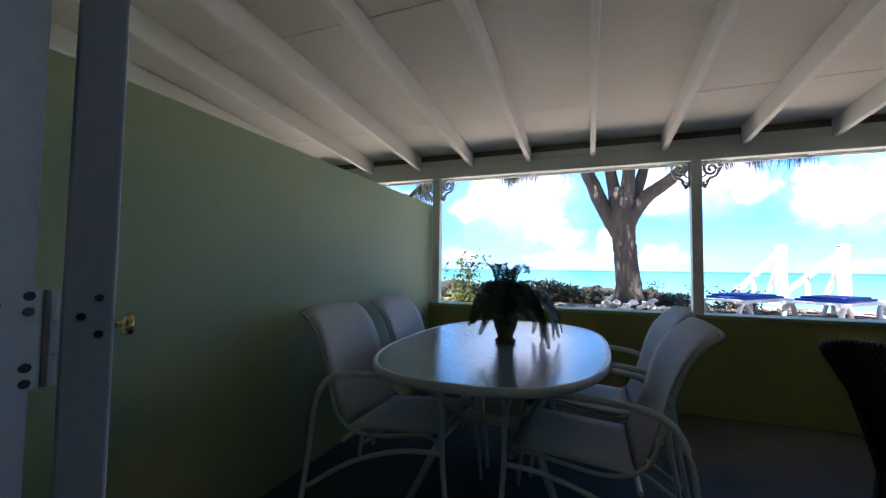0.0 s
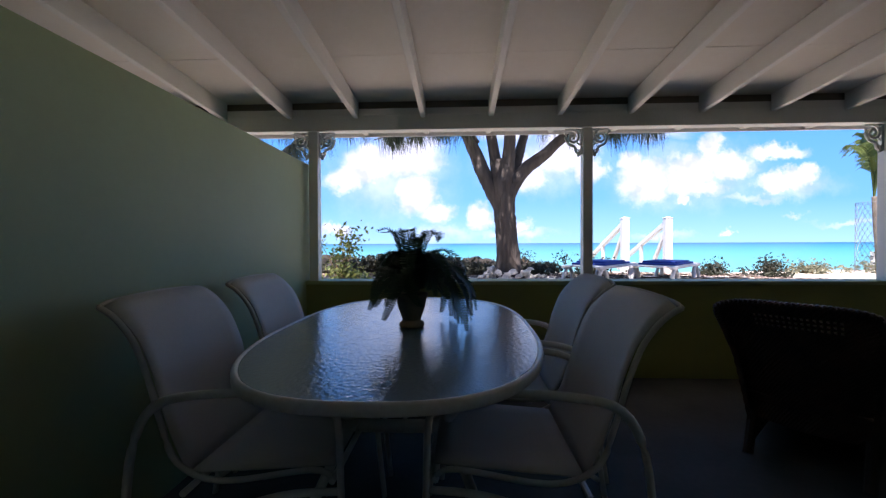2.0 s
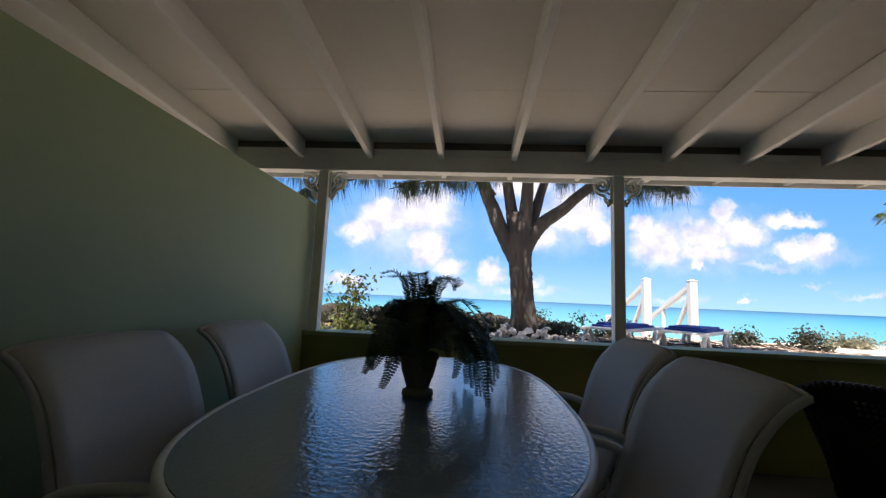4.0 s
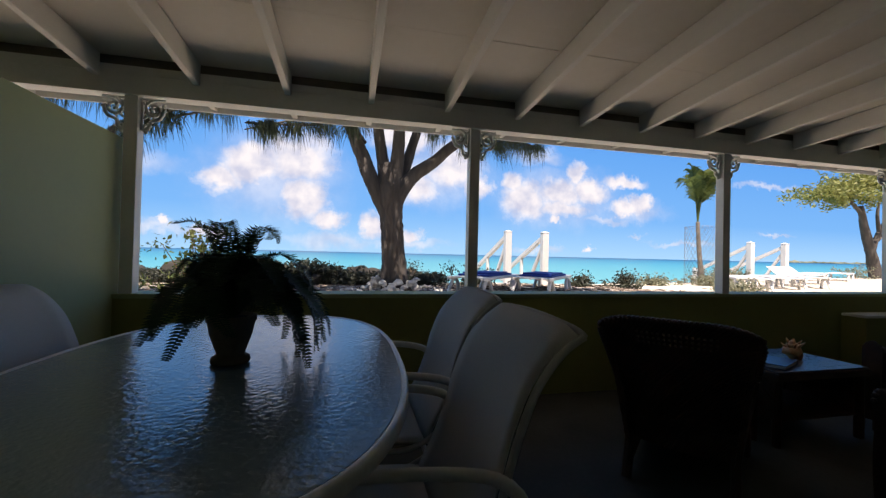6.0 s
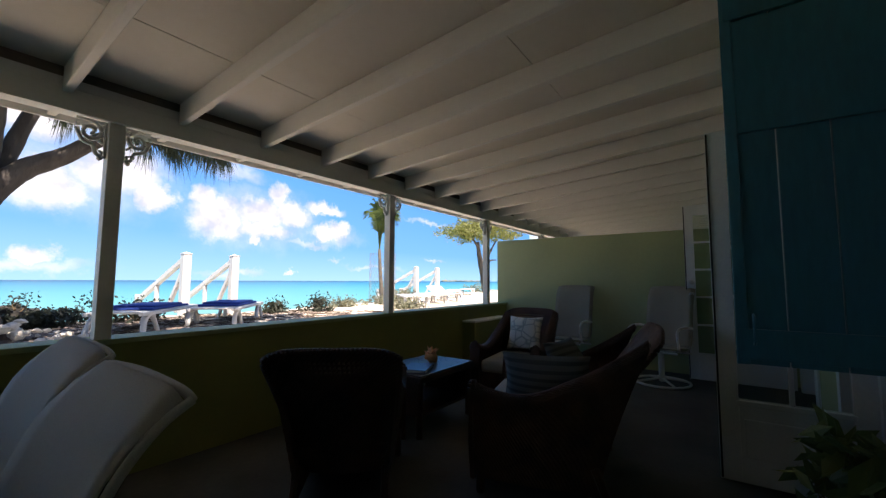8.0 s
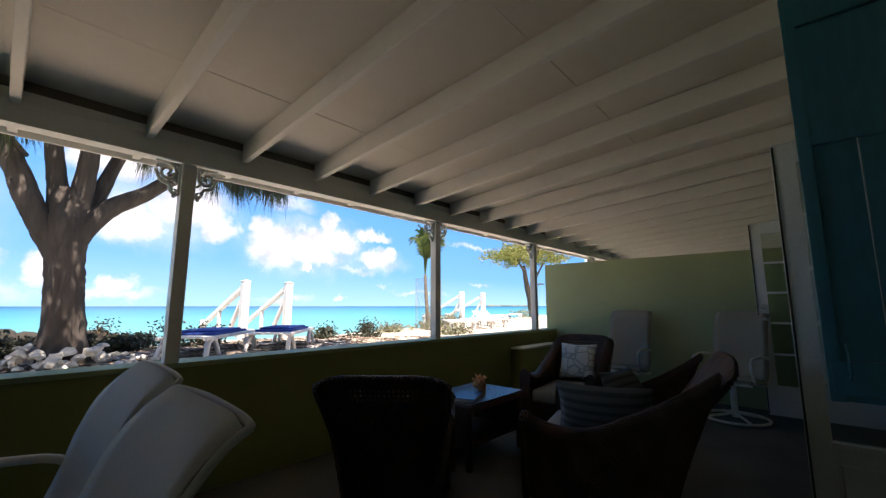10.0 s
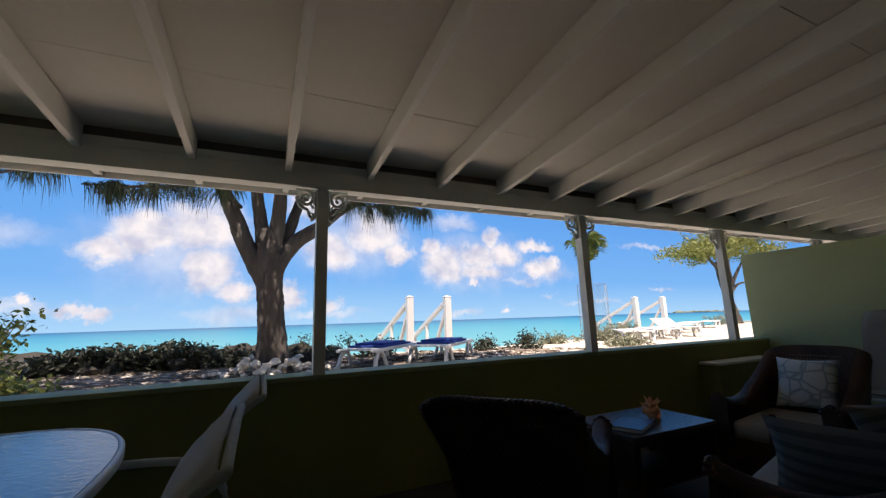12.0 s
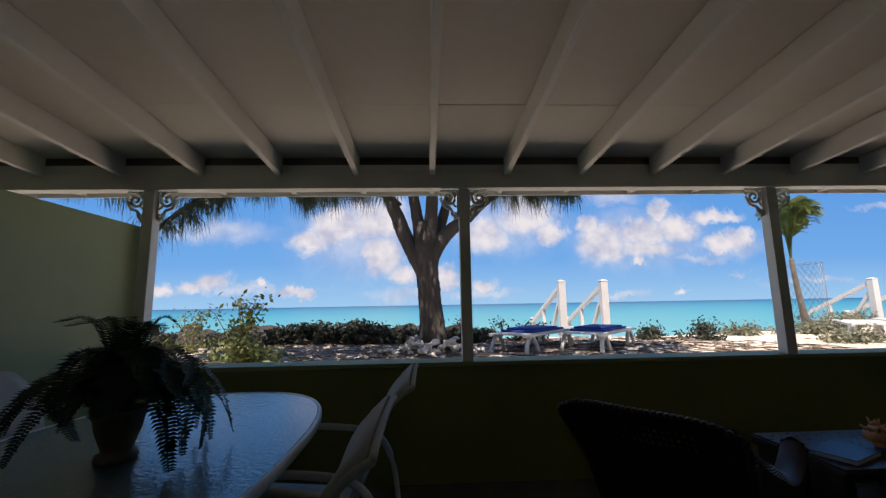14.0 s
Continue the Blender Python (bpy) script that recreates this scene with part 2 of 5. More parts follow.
def box(bm, lo, hi, bevel=0.0, m=None):
    c = [(a + b) / 2 for a, b in zip(lo, hi)]
    s = [abs(b - a) for a, b in zip(lo, hi)]
    mm = Matrix.Translation(c) @ Matrix.Diagonal((*s, 1))
    g = bmesh.ops.create_cube(bm, size=1.0, matrix=mm)
    if bevel:
        es = list({e for v in g["verts"] for e in v.link_edges})
        r = bmesh.ops.bevel(bm, geom=es, offset=bevel, segments=2, affect="EDGES", profile=0.6)
        vs = list({v for f in r["faces"] for v in f.verts} | {v for v in g["verts"] if v.is_valid})
    else:
        vs = g["verts"]
    if m is not None:
        bmesh.ops.transform(bm, matrix=m, verts=vs)
    return vs


def one_box(lo, hi, bevel=0.0, m=None):
    bm = bmesh.new()
    box(bm, lo, hi, bevel, m)
    return bm


def tube(bm, pts, r, n=8, r_end=None, flat=1.0):
    """A round bar along the points, with caps."""
    pts = [Vector(p) for p in pts]
    rings = []
    up = Vector((0, 0, 1))
    k = len(pts)
    for i, p in enumerate(pts):
        d = (pts[min(i + 1, k - 1)] - pts[max(i - 1, 0)]).normalized()
        ref = up if abs(d.z) < 0.95 else Vector((1, 0, 0))
        a = d.cross(ref).normalized()
        b = d.cross(a).normalized()
        rad = r if r_end is None else r + (r_end - r) * i / (k - 1)
        rings.append([bm.verts.new(p + a * math.cos(2 * math.pi * j / n) * rad + b * math.sin(2 * math.pi * j / n) * rad * flat) for j in range(n)])
    for u, v in zip(rings, rings[1:]):
        for j in range(n):
            bm.faces.new((u[j], u[(j + 1) % n], v[(j + 1) % n], v[j]))
    bm.faces.new(rings[0][::-1])
    bm.faces.new(rings[-1])


def one_tube(pts, r, n=8, r_end=None, flat=1.0):
    bm = bmesh.new()
    tube(bm, pts, r, n, r_end, flat)
    bmesh.ops.recalc_face_normals(bm, faces=bm.faces)
    return bm


def smooth_path(pts, per=5):
    """Catmull-Rom through the points."""
    p = [Vector(q) for q in pts]
    p = [p[0]] + p + [p[-1]]
    out = []
    for i in range(1, len(p) - 2):
        a, b, c, d = p[i - 1:i + 3]
        for s in range(per):
            t = s / per
            out.append(0.5 * ((2 * b) + (c - a) * t + (2 * a - 5 * b + 4 * c - d) * t * t + (3 * b - a - 3 * c + d) * t ** 3))
    out.append(p[-2])
    return out


def lathe(bm, profile, n=24, c=(0, 0)):
    rings = [[bm.verts.new((c[0] + r * math.cos(2 * math.pi * j / n), c[1] + r * math.sin(2 * math.pi * j / n), z)) for j in range(n)] for r, z in profile]
    for u, v in zip(rings, rings[1:]):
        for j in range(n):
            bm.faces.new((u[j], u[(j + 1) % n], v[(j + 1) % n], v[j]))
    bm.faces.new(rings[0][::-1])
    bm.faces.new(rings[-1])


def sheet(bm, fn, nu, nv, thick, axis=None):
    """A curved sheet fn(u, v) with thickness."""
    g = [[bm.verts.new(fn(i / nu, j / nv)) for j in range(nv + 1)] for i in range(nu + 1)]
    fs = [bm.faces.new((g[i][j], g[i + 1][j], g[i + 1][j + 1], g[i][j + 1])) for i in range(nu) for j in range(nv)]
    bm.normal_update()
    bmesh.ops.solidify(bm, geom=fs, thickness=thick)


def lump(bm, c, r, seed, rough=0.35, sub=2):
    """An uneven stone."""
    g = bmesh.ops.create_icosphere(bm, subdivisions=sub, radius=1.0)
    for v in g["verts"]:
        k = 1 + rough * noise.noise(v.co * 1.3 + Vector((seed * 7.1, seed * 3.3, 0)))
        v.co = Vector((v.co.x * r[0] * k + c[0], v.co.y * r[1] * k + c[1], v.co.z * r[2] * k + c[2]))


# ---------------------------------------------------------------- structure of the porch
X0, X1 = -7.0, 12.0
BEAM_Y = 3.789
RAFTER_STEP, RAFTER_X = 0.5555, -1.553
SLOPE = 0.072            # the ceiling falls towards the sea
WALL_IN, WALL_OUT, SILL = 3.815, 4.01, 0.872


def under(y):
    """Height of the rafters' lower edge."""
    return 2.217 + SLOPE * (BEAM_Y - y)


structure("floor", one_box((X0, 0.14, -0.1), (X1, WALL_OUT, FLOOR)), M_FLOOR, "dark painted concrete porch floor", "floor")
structure("floor_room", one_box((X0, -3.6, -0.1), (X1, 0.14, FLOOR - 0.01)), M_FLOOR, "dark floor of the room behind the porch", "floor")
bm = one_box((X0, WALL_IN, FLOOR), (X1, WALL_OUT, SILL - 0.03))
structure("wall_low", bm, M_GREEN_SHADED, "low green painted masonry wall round the porch", "wall")
bm = one_box((X0, WALL_IN - 0.012, SILL - 0.03), (X1, WALL_OUT + 0.02, SILL), 0.006)
structure("wall_low_cap", bm, M_GREEN, "pale green painted cap on the low wall", "wall cap")
structure("wall_west", one_box((-1.56, 0.33, FLOOR), (-1.44, 3.97, 1.866), 0.006), M_GREEN, "green painted partition wall, open above", "wall")
structure("wall_east", one_box((5.95, 0.33, FLOOR), (6.07, 3.97, 1.865), 0.006), M_GREEN, "green painted partition wall, open above", "wall")
structure("wall_ledge", one_box((4.65, 3.62, FLOOR), (5.62, WALL_IN - 0.002, 0.665)), M_GREEN_SHADED, "green masonry ledge built against the low wall", "ledge")
structure("wall_ledge_top", one_box((4.63, 3.6, 0.667), (5.64, WALL_IN - 0.015, 0.692), 0.004), M_WHITE, "white painted top of the masonry ledge", "ledge")
# house front with door and window openings
FRONT = ((-0.49, 0.5, FLOOR, 2.15), (1.05, 1.9, 0.98, 2.05), (3.08, 3.95, FLOOR, 2.15), (4.85, 5.72, FLOOR, 2.15))
bm = bmesh.new()
edge = X0
for a, b, lo, hi in FRONT:
    box(bm, (edge, 0.15, FLOOR), (a, 0.33, 2.9))
    if lo > FLOOR + 0.1:
        box(bm, (a, 0.15, FLOOR), (b, 0.33, lo))
    box(bm, (a, 0.15, hi), (b, 0.33, 2.9))
    edge = b
box(bm, (edge, 0.15, FLOOR), (X1, 0.33, 2.9))
structure("wall_front", bm, M_GREEN, "green painted house front with doors and a window", "wall")
bm = bmesh.new()
box(bm, (X0, -3.7, FLOOR), (X1, -3.6, 2.9))
box(bm, (X0, -3.6, FLOOR), (X0 + 0.1, 0.15, 2.9))
box(bm, (X1 - 0.1, -3.6, FLOOR), (X1, 0.15, 2.9))
structure("wall_room", bm, M_PLASTER, "plain plastered walls of the room behind", "wall")
structure("ceiling_room", one_box((X0, -3.7, 2.9), (X1, 0.33, 3.0)), M_PLASTER, "plain ceiling of the room behind", "ceiling")
bm = bmesh.new()
for x in (X0, X1 - 0.1):
    box(bm, (x, 0.33, FLOOR), (x + 0.1, 3.97, 2.9))
structure("wall_ends", bm, M_GREEN, "green end walls of the long porch", "wall")

# ceiling boards, as one sloped sheet with seams
bm = bmesh.new()
ang = math.atan(SLOPE)
DEPTH = 0.14
def slope_box(bm, x0, x1, y0, y1, lo, hi, bevel=0.0):
    """A box between two x and two y whose heights follow the slope, lo..hi above the rafters' lower edge."""
    vs = [bm.verts.new((x, y, under(y) + h)) for x in (x0, x1) for y in (y0, y1) for h in (lo, hi)]
    for f in ((0, 1, 3, 2), (4, 6, 7, 5), (0, 4, 5, 1), (2, 3, 7, 6), (0, 2, 6, 4), (1, 5, 7, 3)):
        bm.faces.new([vs[i] for i in f])
n_board = 0
x = RAFTER_X - RAFTER_STEP * 10
while x < X1:
    for k, (ya, yb) in enumerate(((0.33, 1.82), (1.824, 3.1), (3.104, 4.11))):
        slope_box(bm, x + 0.0012, x + RAFTER_STEP * 2 - 0.0012, ya, yb, DEPTH + 0.001 * ((n_board + k) % 3), DEPTH + 0.015)
    n_board += 1
    x += RAFTER_STEP * 2
bmesh.ops.recalc_face_normals(bm, faces=bm.faces)
structure("ceiling", bm, M_CEIL, "white painted board ceiling sloping to the sea", "ceiling")
bm = bmesh.new()
slope_box(bm, X0, X1, 0.33, 4.15, DEPTH + 0.02, DEPTH + 0.07)
bmesh.ops.recalc_face_normals(bm, faces=bm.faces)
structure("roof", bm, M_PLASTER, "flat pitched porch roof", "roof")
# rafters
raft = None
for i in range(-9, 25):
    x = RAFTER_X + RAFTER_STEP * i
    if x > X1 - 0.1 or x < X0 + 0.1:
        continue
    if raft is None:
        bm = bmesh.new()
        slope_box(bm, -0.021, 0.021, 0.335, BEAM_Y - 0.004, 0.0, DEPTH - 0.002)
        bmesh.ops.recalc_face_normals(bm, faces=bm.faces)
        bmesh.ops.bevel(bm, geom=[e for e in bm.edges if abs(e.verts[0].co.y - e.verts[1].co.y) > 1], offset=0.004, segments=1, affect="EDGES")
        raft = structure("ceiling_rafter", bm, M_WHITE, "white painted wooden ceiling rafter", "rafter")
        raft["group"] = "porch rafters"
        raft.matrix_basis = pose(x, 0, 0)
    else:
        copy_thing(raft, pose(x, 0, 0))
# beam over the posts, and the trim outside it
bm = one_box((X0, BEAM_Y, 2.122), (X1, BEAM_Y + 0.03, 2.245), 0.003)
box(bm, (X0, BEAM_Y + 0.003, 2.2465), (X1, BEAM_Y + 0.03, 2.3), 0.002)
structure("beam", bm, M_WHITE, "white painted wooden beam over the posts", "beam")
# added strip closing the gap over the beam; the gap's shade is its brown
bm = one_box((X0, BEAM_Y + 0.012, 2.3015), (X1, BEAM_Y + 0.032, 2.37))
structure("trim_gap_strip", bm, mat("gap_shade_brown", (0.17, 0.135, 0.105), 0.8, var=0.3, scale=4, aniso=(0.2, 1, 1)), "dark brown strip closing the shaded gap above the beam", "trim")
bm = one_box((X0, BEAM_Y + 0.03, 2.15), (X1, 3.98, 2.19))
structure("trim_plate", bm, M_WHITE, "white wall plate over the posts", "trim")
bm = one_box((X0, 4.05, 2.178), (X1, 4.062, 2.23))
box(bm, (X0, 4.15, 2.165), (X1, 4.165, 2.36))
box(bm, (X0, 4.062, 2.212), (X1, 4.15, 2.219))
structure("trim_fascia", bm, M_WHITE, "white fascia and soffit strip under the eave", "trim")
blk = None
for i in range(-9, 25):
    x = RAFTER_X + RAFTER_STEP * i
    if X0 < x < X1:
        if blk is None:
            blk = structure("trim_block", one_box((-0.02, 4.064, 2.178), (0.02, 4.148, 2.21)), M_WHITE, "small white soffit block", "trim")
            blk["group"] = "soffit blocks"
            blk.matrix_basis = pose(x, 0, 0)
        else:
            copy_thing(blk, pose(x, 0, 0))


# ---------------------------------------------------------------- posts with scroll brackets
def scroll(side):
    """A fretwork bracket: two scrolls on a frame, in the xz plane, against a post's side."""
    bm = bmesh.new()
    def spiral(cx, cz, r0, turns, start, direction):
        pts = []
        for k in range(22):
            t = k / 21
            a = start + direction * turns * 2 * math.pi * t
            r = r0 * (1 - 0.85 * t)
            pts.append((side * (cx + r * math.cos(a)), 0, cz + r * math.sin(a)))
        return pts
    tube(bm, spiral(0.092, -0.082, 0.07, 1.5, radians(90), 1), 0.0135, 6, flat=1.0)
    tube(bm, spiral(0.036, -0.215, 0.026, 1.0, radians(60), -1), 0.011, 6)
    tube(bm, smooth_path([(side * 0.165, 0, -0.085), (side * 0.135, 0, -0.15), (side * 0.075, 0, -0.175), (side * 0.058, 0, -0.225), (side * 0.014, 0, -0.25)], 4), 0.0135, 6)
    tube(bm, [(side * 0.004, 0, -0.009), (side * 0.172, 0, -0.009)], 0.01, 6)
    tube(bm, [(side * 0.008, 0, -0.005), (side * 0.008, 0, -0.25)], 0.009, 6)
    tube(bm, smooth_path([(side * 0.02, 0, -0.03), (side * 0.05, 0, -0.12), (side * 0.02, 0, -0.16)], 4), 0.009, 6)
    for q in ((0.165, -0.05), (0.165, -0.085), (0.036, -0.255)):
        lump(bm, (side * q[0], 0, q[1]), (0.018, 0.012, 0.018), 1, 0.0, 1)
    bmesh.ops.recalc_face_normals(bm, faces=bm.faces)
    bmesh.ops.scale(bm, vec=(0.8, 0.9, 0.86), verts=bm.verts)
    return bm


post = thing("porch_post", pose(0.903, 3.86, SILL), "white painted square wooden post with scroll brackets", "post", "porch posts", "structure")
part("shaft", one_box((-0.0385, -0.04, 0), (0.0385, 0.04, 2.15 - SILL), 0.004), M_WHITE, post)
for s in (-1, 1):
    b = part("scroll_bracket", scroll(s), M_WHITE, post, "white cut-out scroll bracket", smooth=True)
    b.location = (s * 0.0385, 0, 2.128 - SILL)
for x in (-5.9, -3.65, -1.375, 3.275, 5.385, 7.6, 9.9):
    copy_thing(post, pose(x, 3.86, SILL))


# ---------------------------------------------------------------- doors
def french_door(m, width, rows, label, knobs, low=0.62, name="door_1", cols=2):
    """A glazed leaf from the hinge (x=0) along +x; thickness in y."""
    d = thing(name, m, label, "door", kind="structure")
    h, t, st = 2.03, 0.022, 0.1
    for a, b in ((0, st), (width - st, width)):
        part("stile", one_box((a, -t, 0), (b, t, h), 0.003), M_DOOR, d)
    for a, b in ((0, low), (h - 0.12, h)):
        part("rail", one_box((st, -t, a), (width - st, t, b), 0.003), M_DOOR, d)
    gx0, gx1, gz0, gz1 = st, width - st, low, h - 0.12
    for k in range(1, cols):
        x = gx0 + (gx1 - gx0) * k / cols
        part("muntin", one_box((x - 0.011, -t + 0.006, gz0), (x + 0.011, t - 0.006, gz1), 0.002), M_DOOR, d)
    for k in range(1, rows):
        z = gz0 + (gz1 - gz0) * k / rows
        part("muntin", one_box((gx0, -t + 0.008, z - 0.011), (gx1, t - 0.008, z + 0.011), 0.002), M_DOOR, d)
    for i in range(cols):
        for j in range(rows):
            a, b = gx0 + (gx1 - gx0) * i / cols, gx0 + (gx1 - gx0) * (i + 1) / cols
            c, e = gz0 + (gz1 - gz0) * j / rows, gz0 + (gz1 - gz0) * (j + 1) / rows
            p = part("pane", one_box((a, -0.002, c), (b, 0.002, e)), M_GLASS, d)
            p.visible_shadow = False
    if low > 0.4:
        for s in (-1, 1):
            part("moulding", one_box((st + 0.02, s * t - 0.006, 0.14), (width - st - 0.02, s * t + 0.006, low - 0.1), 0.006), M_DOOR, d)
            part("bead", one_box((st - 0.01, s * t - 0.008, low - 0.03), (width - st + 0.01, s * t + 0.008, low), 0.005), M_DOOR, d)
    for z, r, ln in ((0.98, 0.025, 0.062), (1.12, 0.026, 0.022)) if knobs else ():
        for s in (-1, 1):
            bm = bmesh.new()
            lathe(bm, [(0.03, 0), (0.03, 0.006), (0.011, 0.008), (0.011, ln * 0.6), (r, ln * 0.7), (r, ln * 0.95), (r * 0.6, ln)], 16)
            k = part("door_knob" if ln > 0.05 else "deadbolt", bm, knobs, d, smooth=True)
            k.matrix_basis = Matrix.Translation((width - 0.06, s * t, z)) @ Euler((radians(-90 * s), 0, 0)).to_matrix().to_4x4()
    for z in (0.98, 1.12):
        part("latch_plate", one_box((width - 0.001, -0.012, z - 0.03), (width + 0.002, 0.012, z + 0.03)), M_STEEL, d, "steel latch plate")
        part("latch_hole", one_box((width + 0.001, -0.008, z - 0.016), (width + 0.003, 0.008, z + 0.016)), M_RUBBER, d, "dark latch opening")
    part("weatherstrip", one_box((width - 0.012, t, 0.01), (width - 0.002, t + 0.008, h - 0.01)), M_RUBBER, d, "black weatherstrip")
    return d


def hinge(parent, z):
    """A butt hinge: leaf on the jamb, leaf on the door edge, knuckles and screws."""
    h = part("hinge_leaf", one_box((-0.062, -0.0025, z - 0.05), (0, 0.0025, z + 0.05)), M_DOOR, parent, "painted butt hinge")
    for k in range(3):
        bm = bmesh.new()
        lathe(bm, [(0.009, z - 0.05 + k * 0.0335), (0.009, z - 0.05 + k * 0.0335 + 0.0325)], 12)
        part("knuckle", bm, M_DOOR, parent, smooth=False)
    for x, q in ((-0.045, 0.036), (-0.045, -0.036), (-0.02, 0.028), (-0.02, -0.028), (-0.02, 0.044), (-0.02, -0.044)):
        bm = bmesh.new()
        lathe(bm, [(0.0048, -0.004), (0.0048, 0.004)], 8)
        bmesh.ops.transform(bm, matrix=pose(x, 0, z + q, 90), verts=bm.verts)
        part("screw", bm, M_SCREW, parent, "dark screw")


HINGE = Vector((-0.43, 0.387, FLOOR))
d1 = french_door(pose(HINGE.x, HINGE.y, FLOOR + 0.01, 0, 0, 152), 0.72, 5, "white glazed door standing open, brass knob and deadbolt", M_BRASS, 0.72, "door_1")
d2 = french_door(pose(3.08, 0.34, FLOOR + 0.01, 0, 0, 92), 0.67, 5, "white glazed door standing open on the porch", None, 0.45, "door_2")
d3 = french_door(pose(5.74, 0.38, FLOOR + 0.01, 0, 0, 92), 0.95, 5, "white glazed door standing open beside the end wall", M_STEEL, 0.3, "door_3")
for y, z in ((-0.008, 1.09), (0.006, 1.07), (-0.009, 1.05)):
    bm = bmesh.new()
    lathe(bm, [(0.0042, -0.002), (0.0042, 0.002)], 8)
    bmesh.ops.transform(bm, matrix=pose(0, y, z, 0, 90, 0), verts=bm.verts)
    part("screw", bm, M_SCREW, d1, "dark screw")
# frames of the openings
for name, (a, b, lo, hi) in zip(("door_frame_1", "window_1", "door_frame_2", "door_frame_3"), FRONT):
    f = thing(name, pose(0, 0, 0), "white painted wooden frame in the house front", "frame", kind="structure")
    for u, v in ((a, a + 0.035), (b - 0.035, b)):
        part("jamb", one_box((u, 0.12, lo), (v, 0.352, hi), 0.002), M_DOOR, f)
    part("head", one_box((a, 0.12, hi - 0.035), (b, 0.352, hi), 0.002), M_DOOR, f)
    for u, v in ((a - 0.07, a), (b, b + 0.07)):
        part("casing", one_box((u, 0.331, lo), (v, 0.349, hi + 0.07), 0.003), M_DOOR, f)
    part("casing", one_box((a, 0.331, hi), (b, 0.349, hi + 0.07), 0.003), M_DOOR, f)
    if name == "window_1":
        part("sill", one_box((a - 0.1, 0.331, lo - 0.05), (b + 0.1, 0.42, lo), 0.004), M_TEAL, f, "teal painted window sill")
        p = part("pane", one_box((a + 0.035, 0.22, lo), (b - 0.035, 0.226, hi - 0.035)), M_GLASS, f)
        p.visible_shadow = False
hg = thing("door_hinge", pose(HINGE.x - 0.02, HINGE.y - 0.022, 0, 0, 0, 88), "white painted butt hinge on the door jamb", "hinge")
hinge(hg, 1.14)

# teal shutter on the window, standing open
sh = thing("window_shutter", pose(1.94, 0.36, 0.93, 0, 0, 92), "teal painted board shutter standing open beside the window", "shutter")
SW, SH = 0.56, 1.35
for k in range(4):
    a = 0.004 + k * (SW - 0.008) / 4
    part("board", one_box((a + 0.002, -0.011, 0), (a + (SW - 0.008) / 4 - 0.002, 0.011, SH), 0.003), M_TEAL, sh)
for z0, z1 in ((0.02, 0.12), (SH - 0.12, SH - 0.02)):
    part("batten", one_box((0.01, 0.011, z0), (SW - 0.01, 0.03, z1), 0.003), M_TEAL, sh)
part("batten", one_box((0.006, 0.011, 0.805), (SW - 0.006, 0.024, SH - 0.13), 0.003), M_TEAL, sh)
part("edge_strip", one_box((SW - 0.035, 0.011, 0.0), (SW, 0.028, SH), 0.003), M_TEAL, sh)
part("hook", one_tube(smooth_path([(SW - 0.05, 0.03, 0.17), (SW - 0.05, 0.055, 0.15), (SW - 0.05, 0.055, 0.09), (SW - 0.05, 0.04, 0.07)], 3), 0.005, 6), M_TEAL, sh, "painted hook")


# ---------------------------------------------------------------- outside: ground, sea, sky
def shore(x):
    """Distance of the water's edge from the house."""
    return 10.6 + max(0.0, x - 6.0) * 0.28 + 0.5 * noise.noise(Vector((x * 0.25, 3.3, 0)))


xs = sorted({*np.round(np.linspace(-16, 40, 150), 3).tolist(), -2900, -600, -150, -60, -30, 60, 100, 250, 700, 2900})
ys = sorted({*np.round(np.linspace(4.07, 24, 90), 3).tolist(), 30, 40, 60, 120, 400, 2900})
verts, faces = [], []
for y in ys:
    for x in xs:
        k = y - shore(max(-60, min(x, 60)))
        z = GROUND + 0.05 * noise.noise(Vector((x * 0.7, y * 0.7, 0))) + 0.03 * noise.noise(Vector((x * 2.6, y * 2.6, 4)))
        if y < 4.3:
            z = GROUND
        if k > -0.6:
            z -= min(2.2, 0.45 * (k + 0.6) + 0.12 * (k + 0.6) * abs(noise.noise(Vector((x, y, 2)))))
        verts.append((x, y, z))
for j in range(len(ys) - 1):
    for i in range(len(xs) - 1):
        a = j * len(xs) + i
        faces.append((a, a + 1, a + 1 + len(xs), a + len(xs)))
g = raw_part("ground", verts, faces, M_SAND, smooth=True)
tagged(g, "pale coral sand sloping down into the sea", "ground", kind="structure")
bm = bmesh.new()
vs = [bm.verts.new(p) for p in ((-2900, 10.0, -0.35), (2900, 10.0, -0.35), (2900, 2900, -0.35), (-2900, 2900, -0.35))]
bm.faces.new(vs)
structure("water", bm, M_WATER, "turquoise shallow sea darkening to the horizon", "sea")

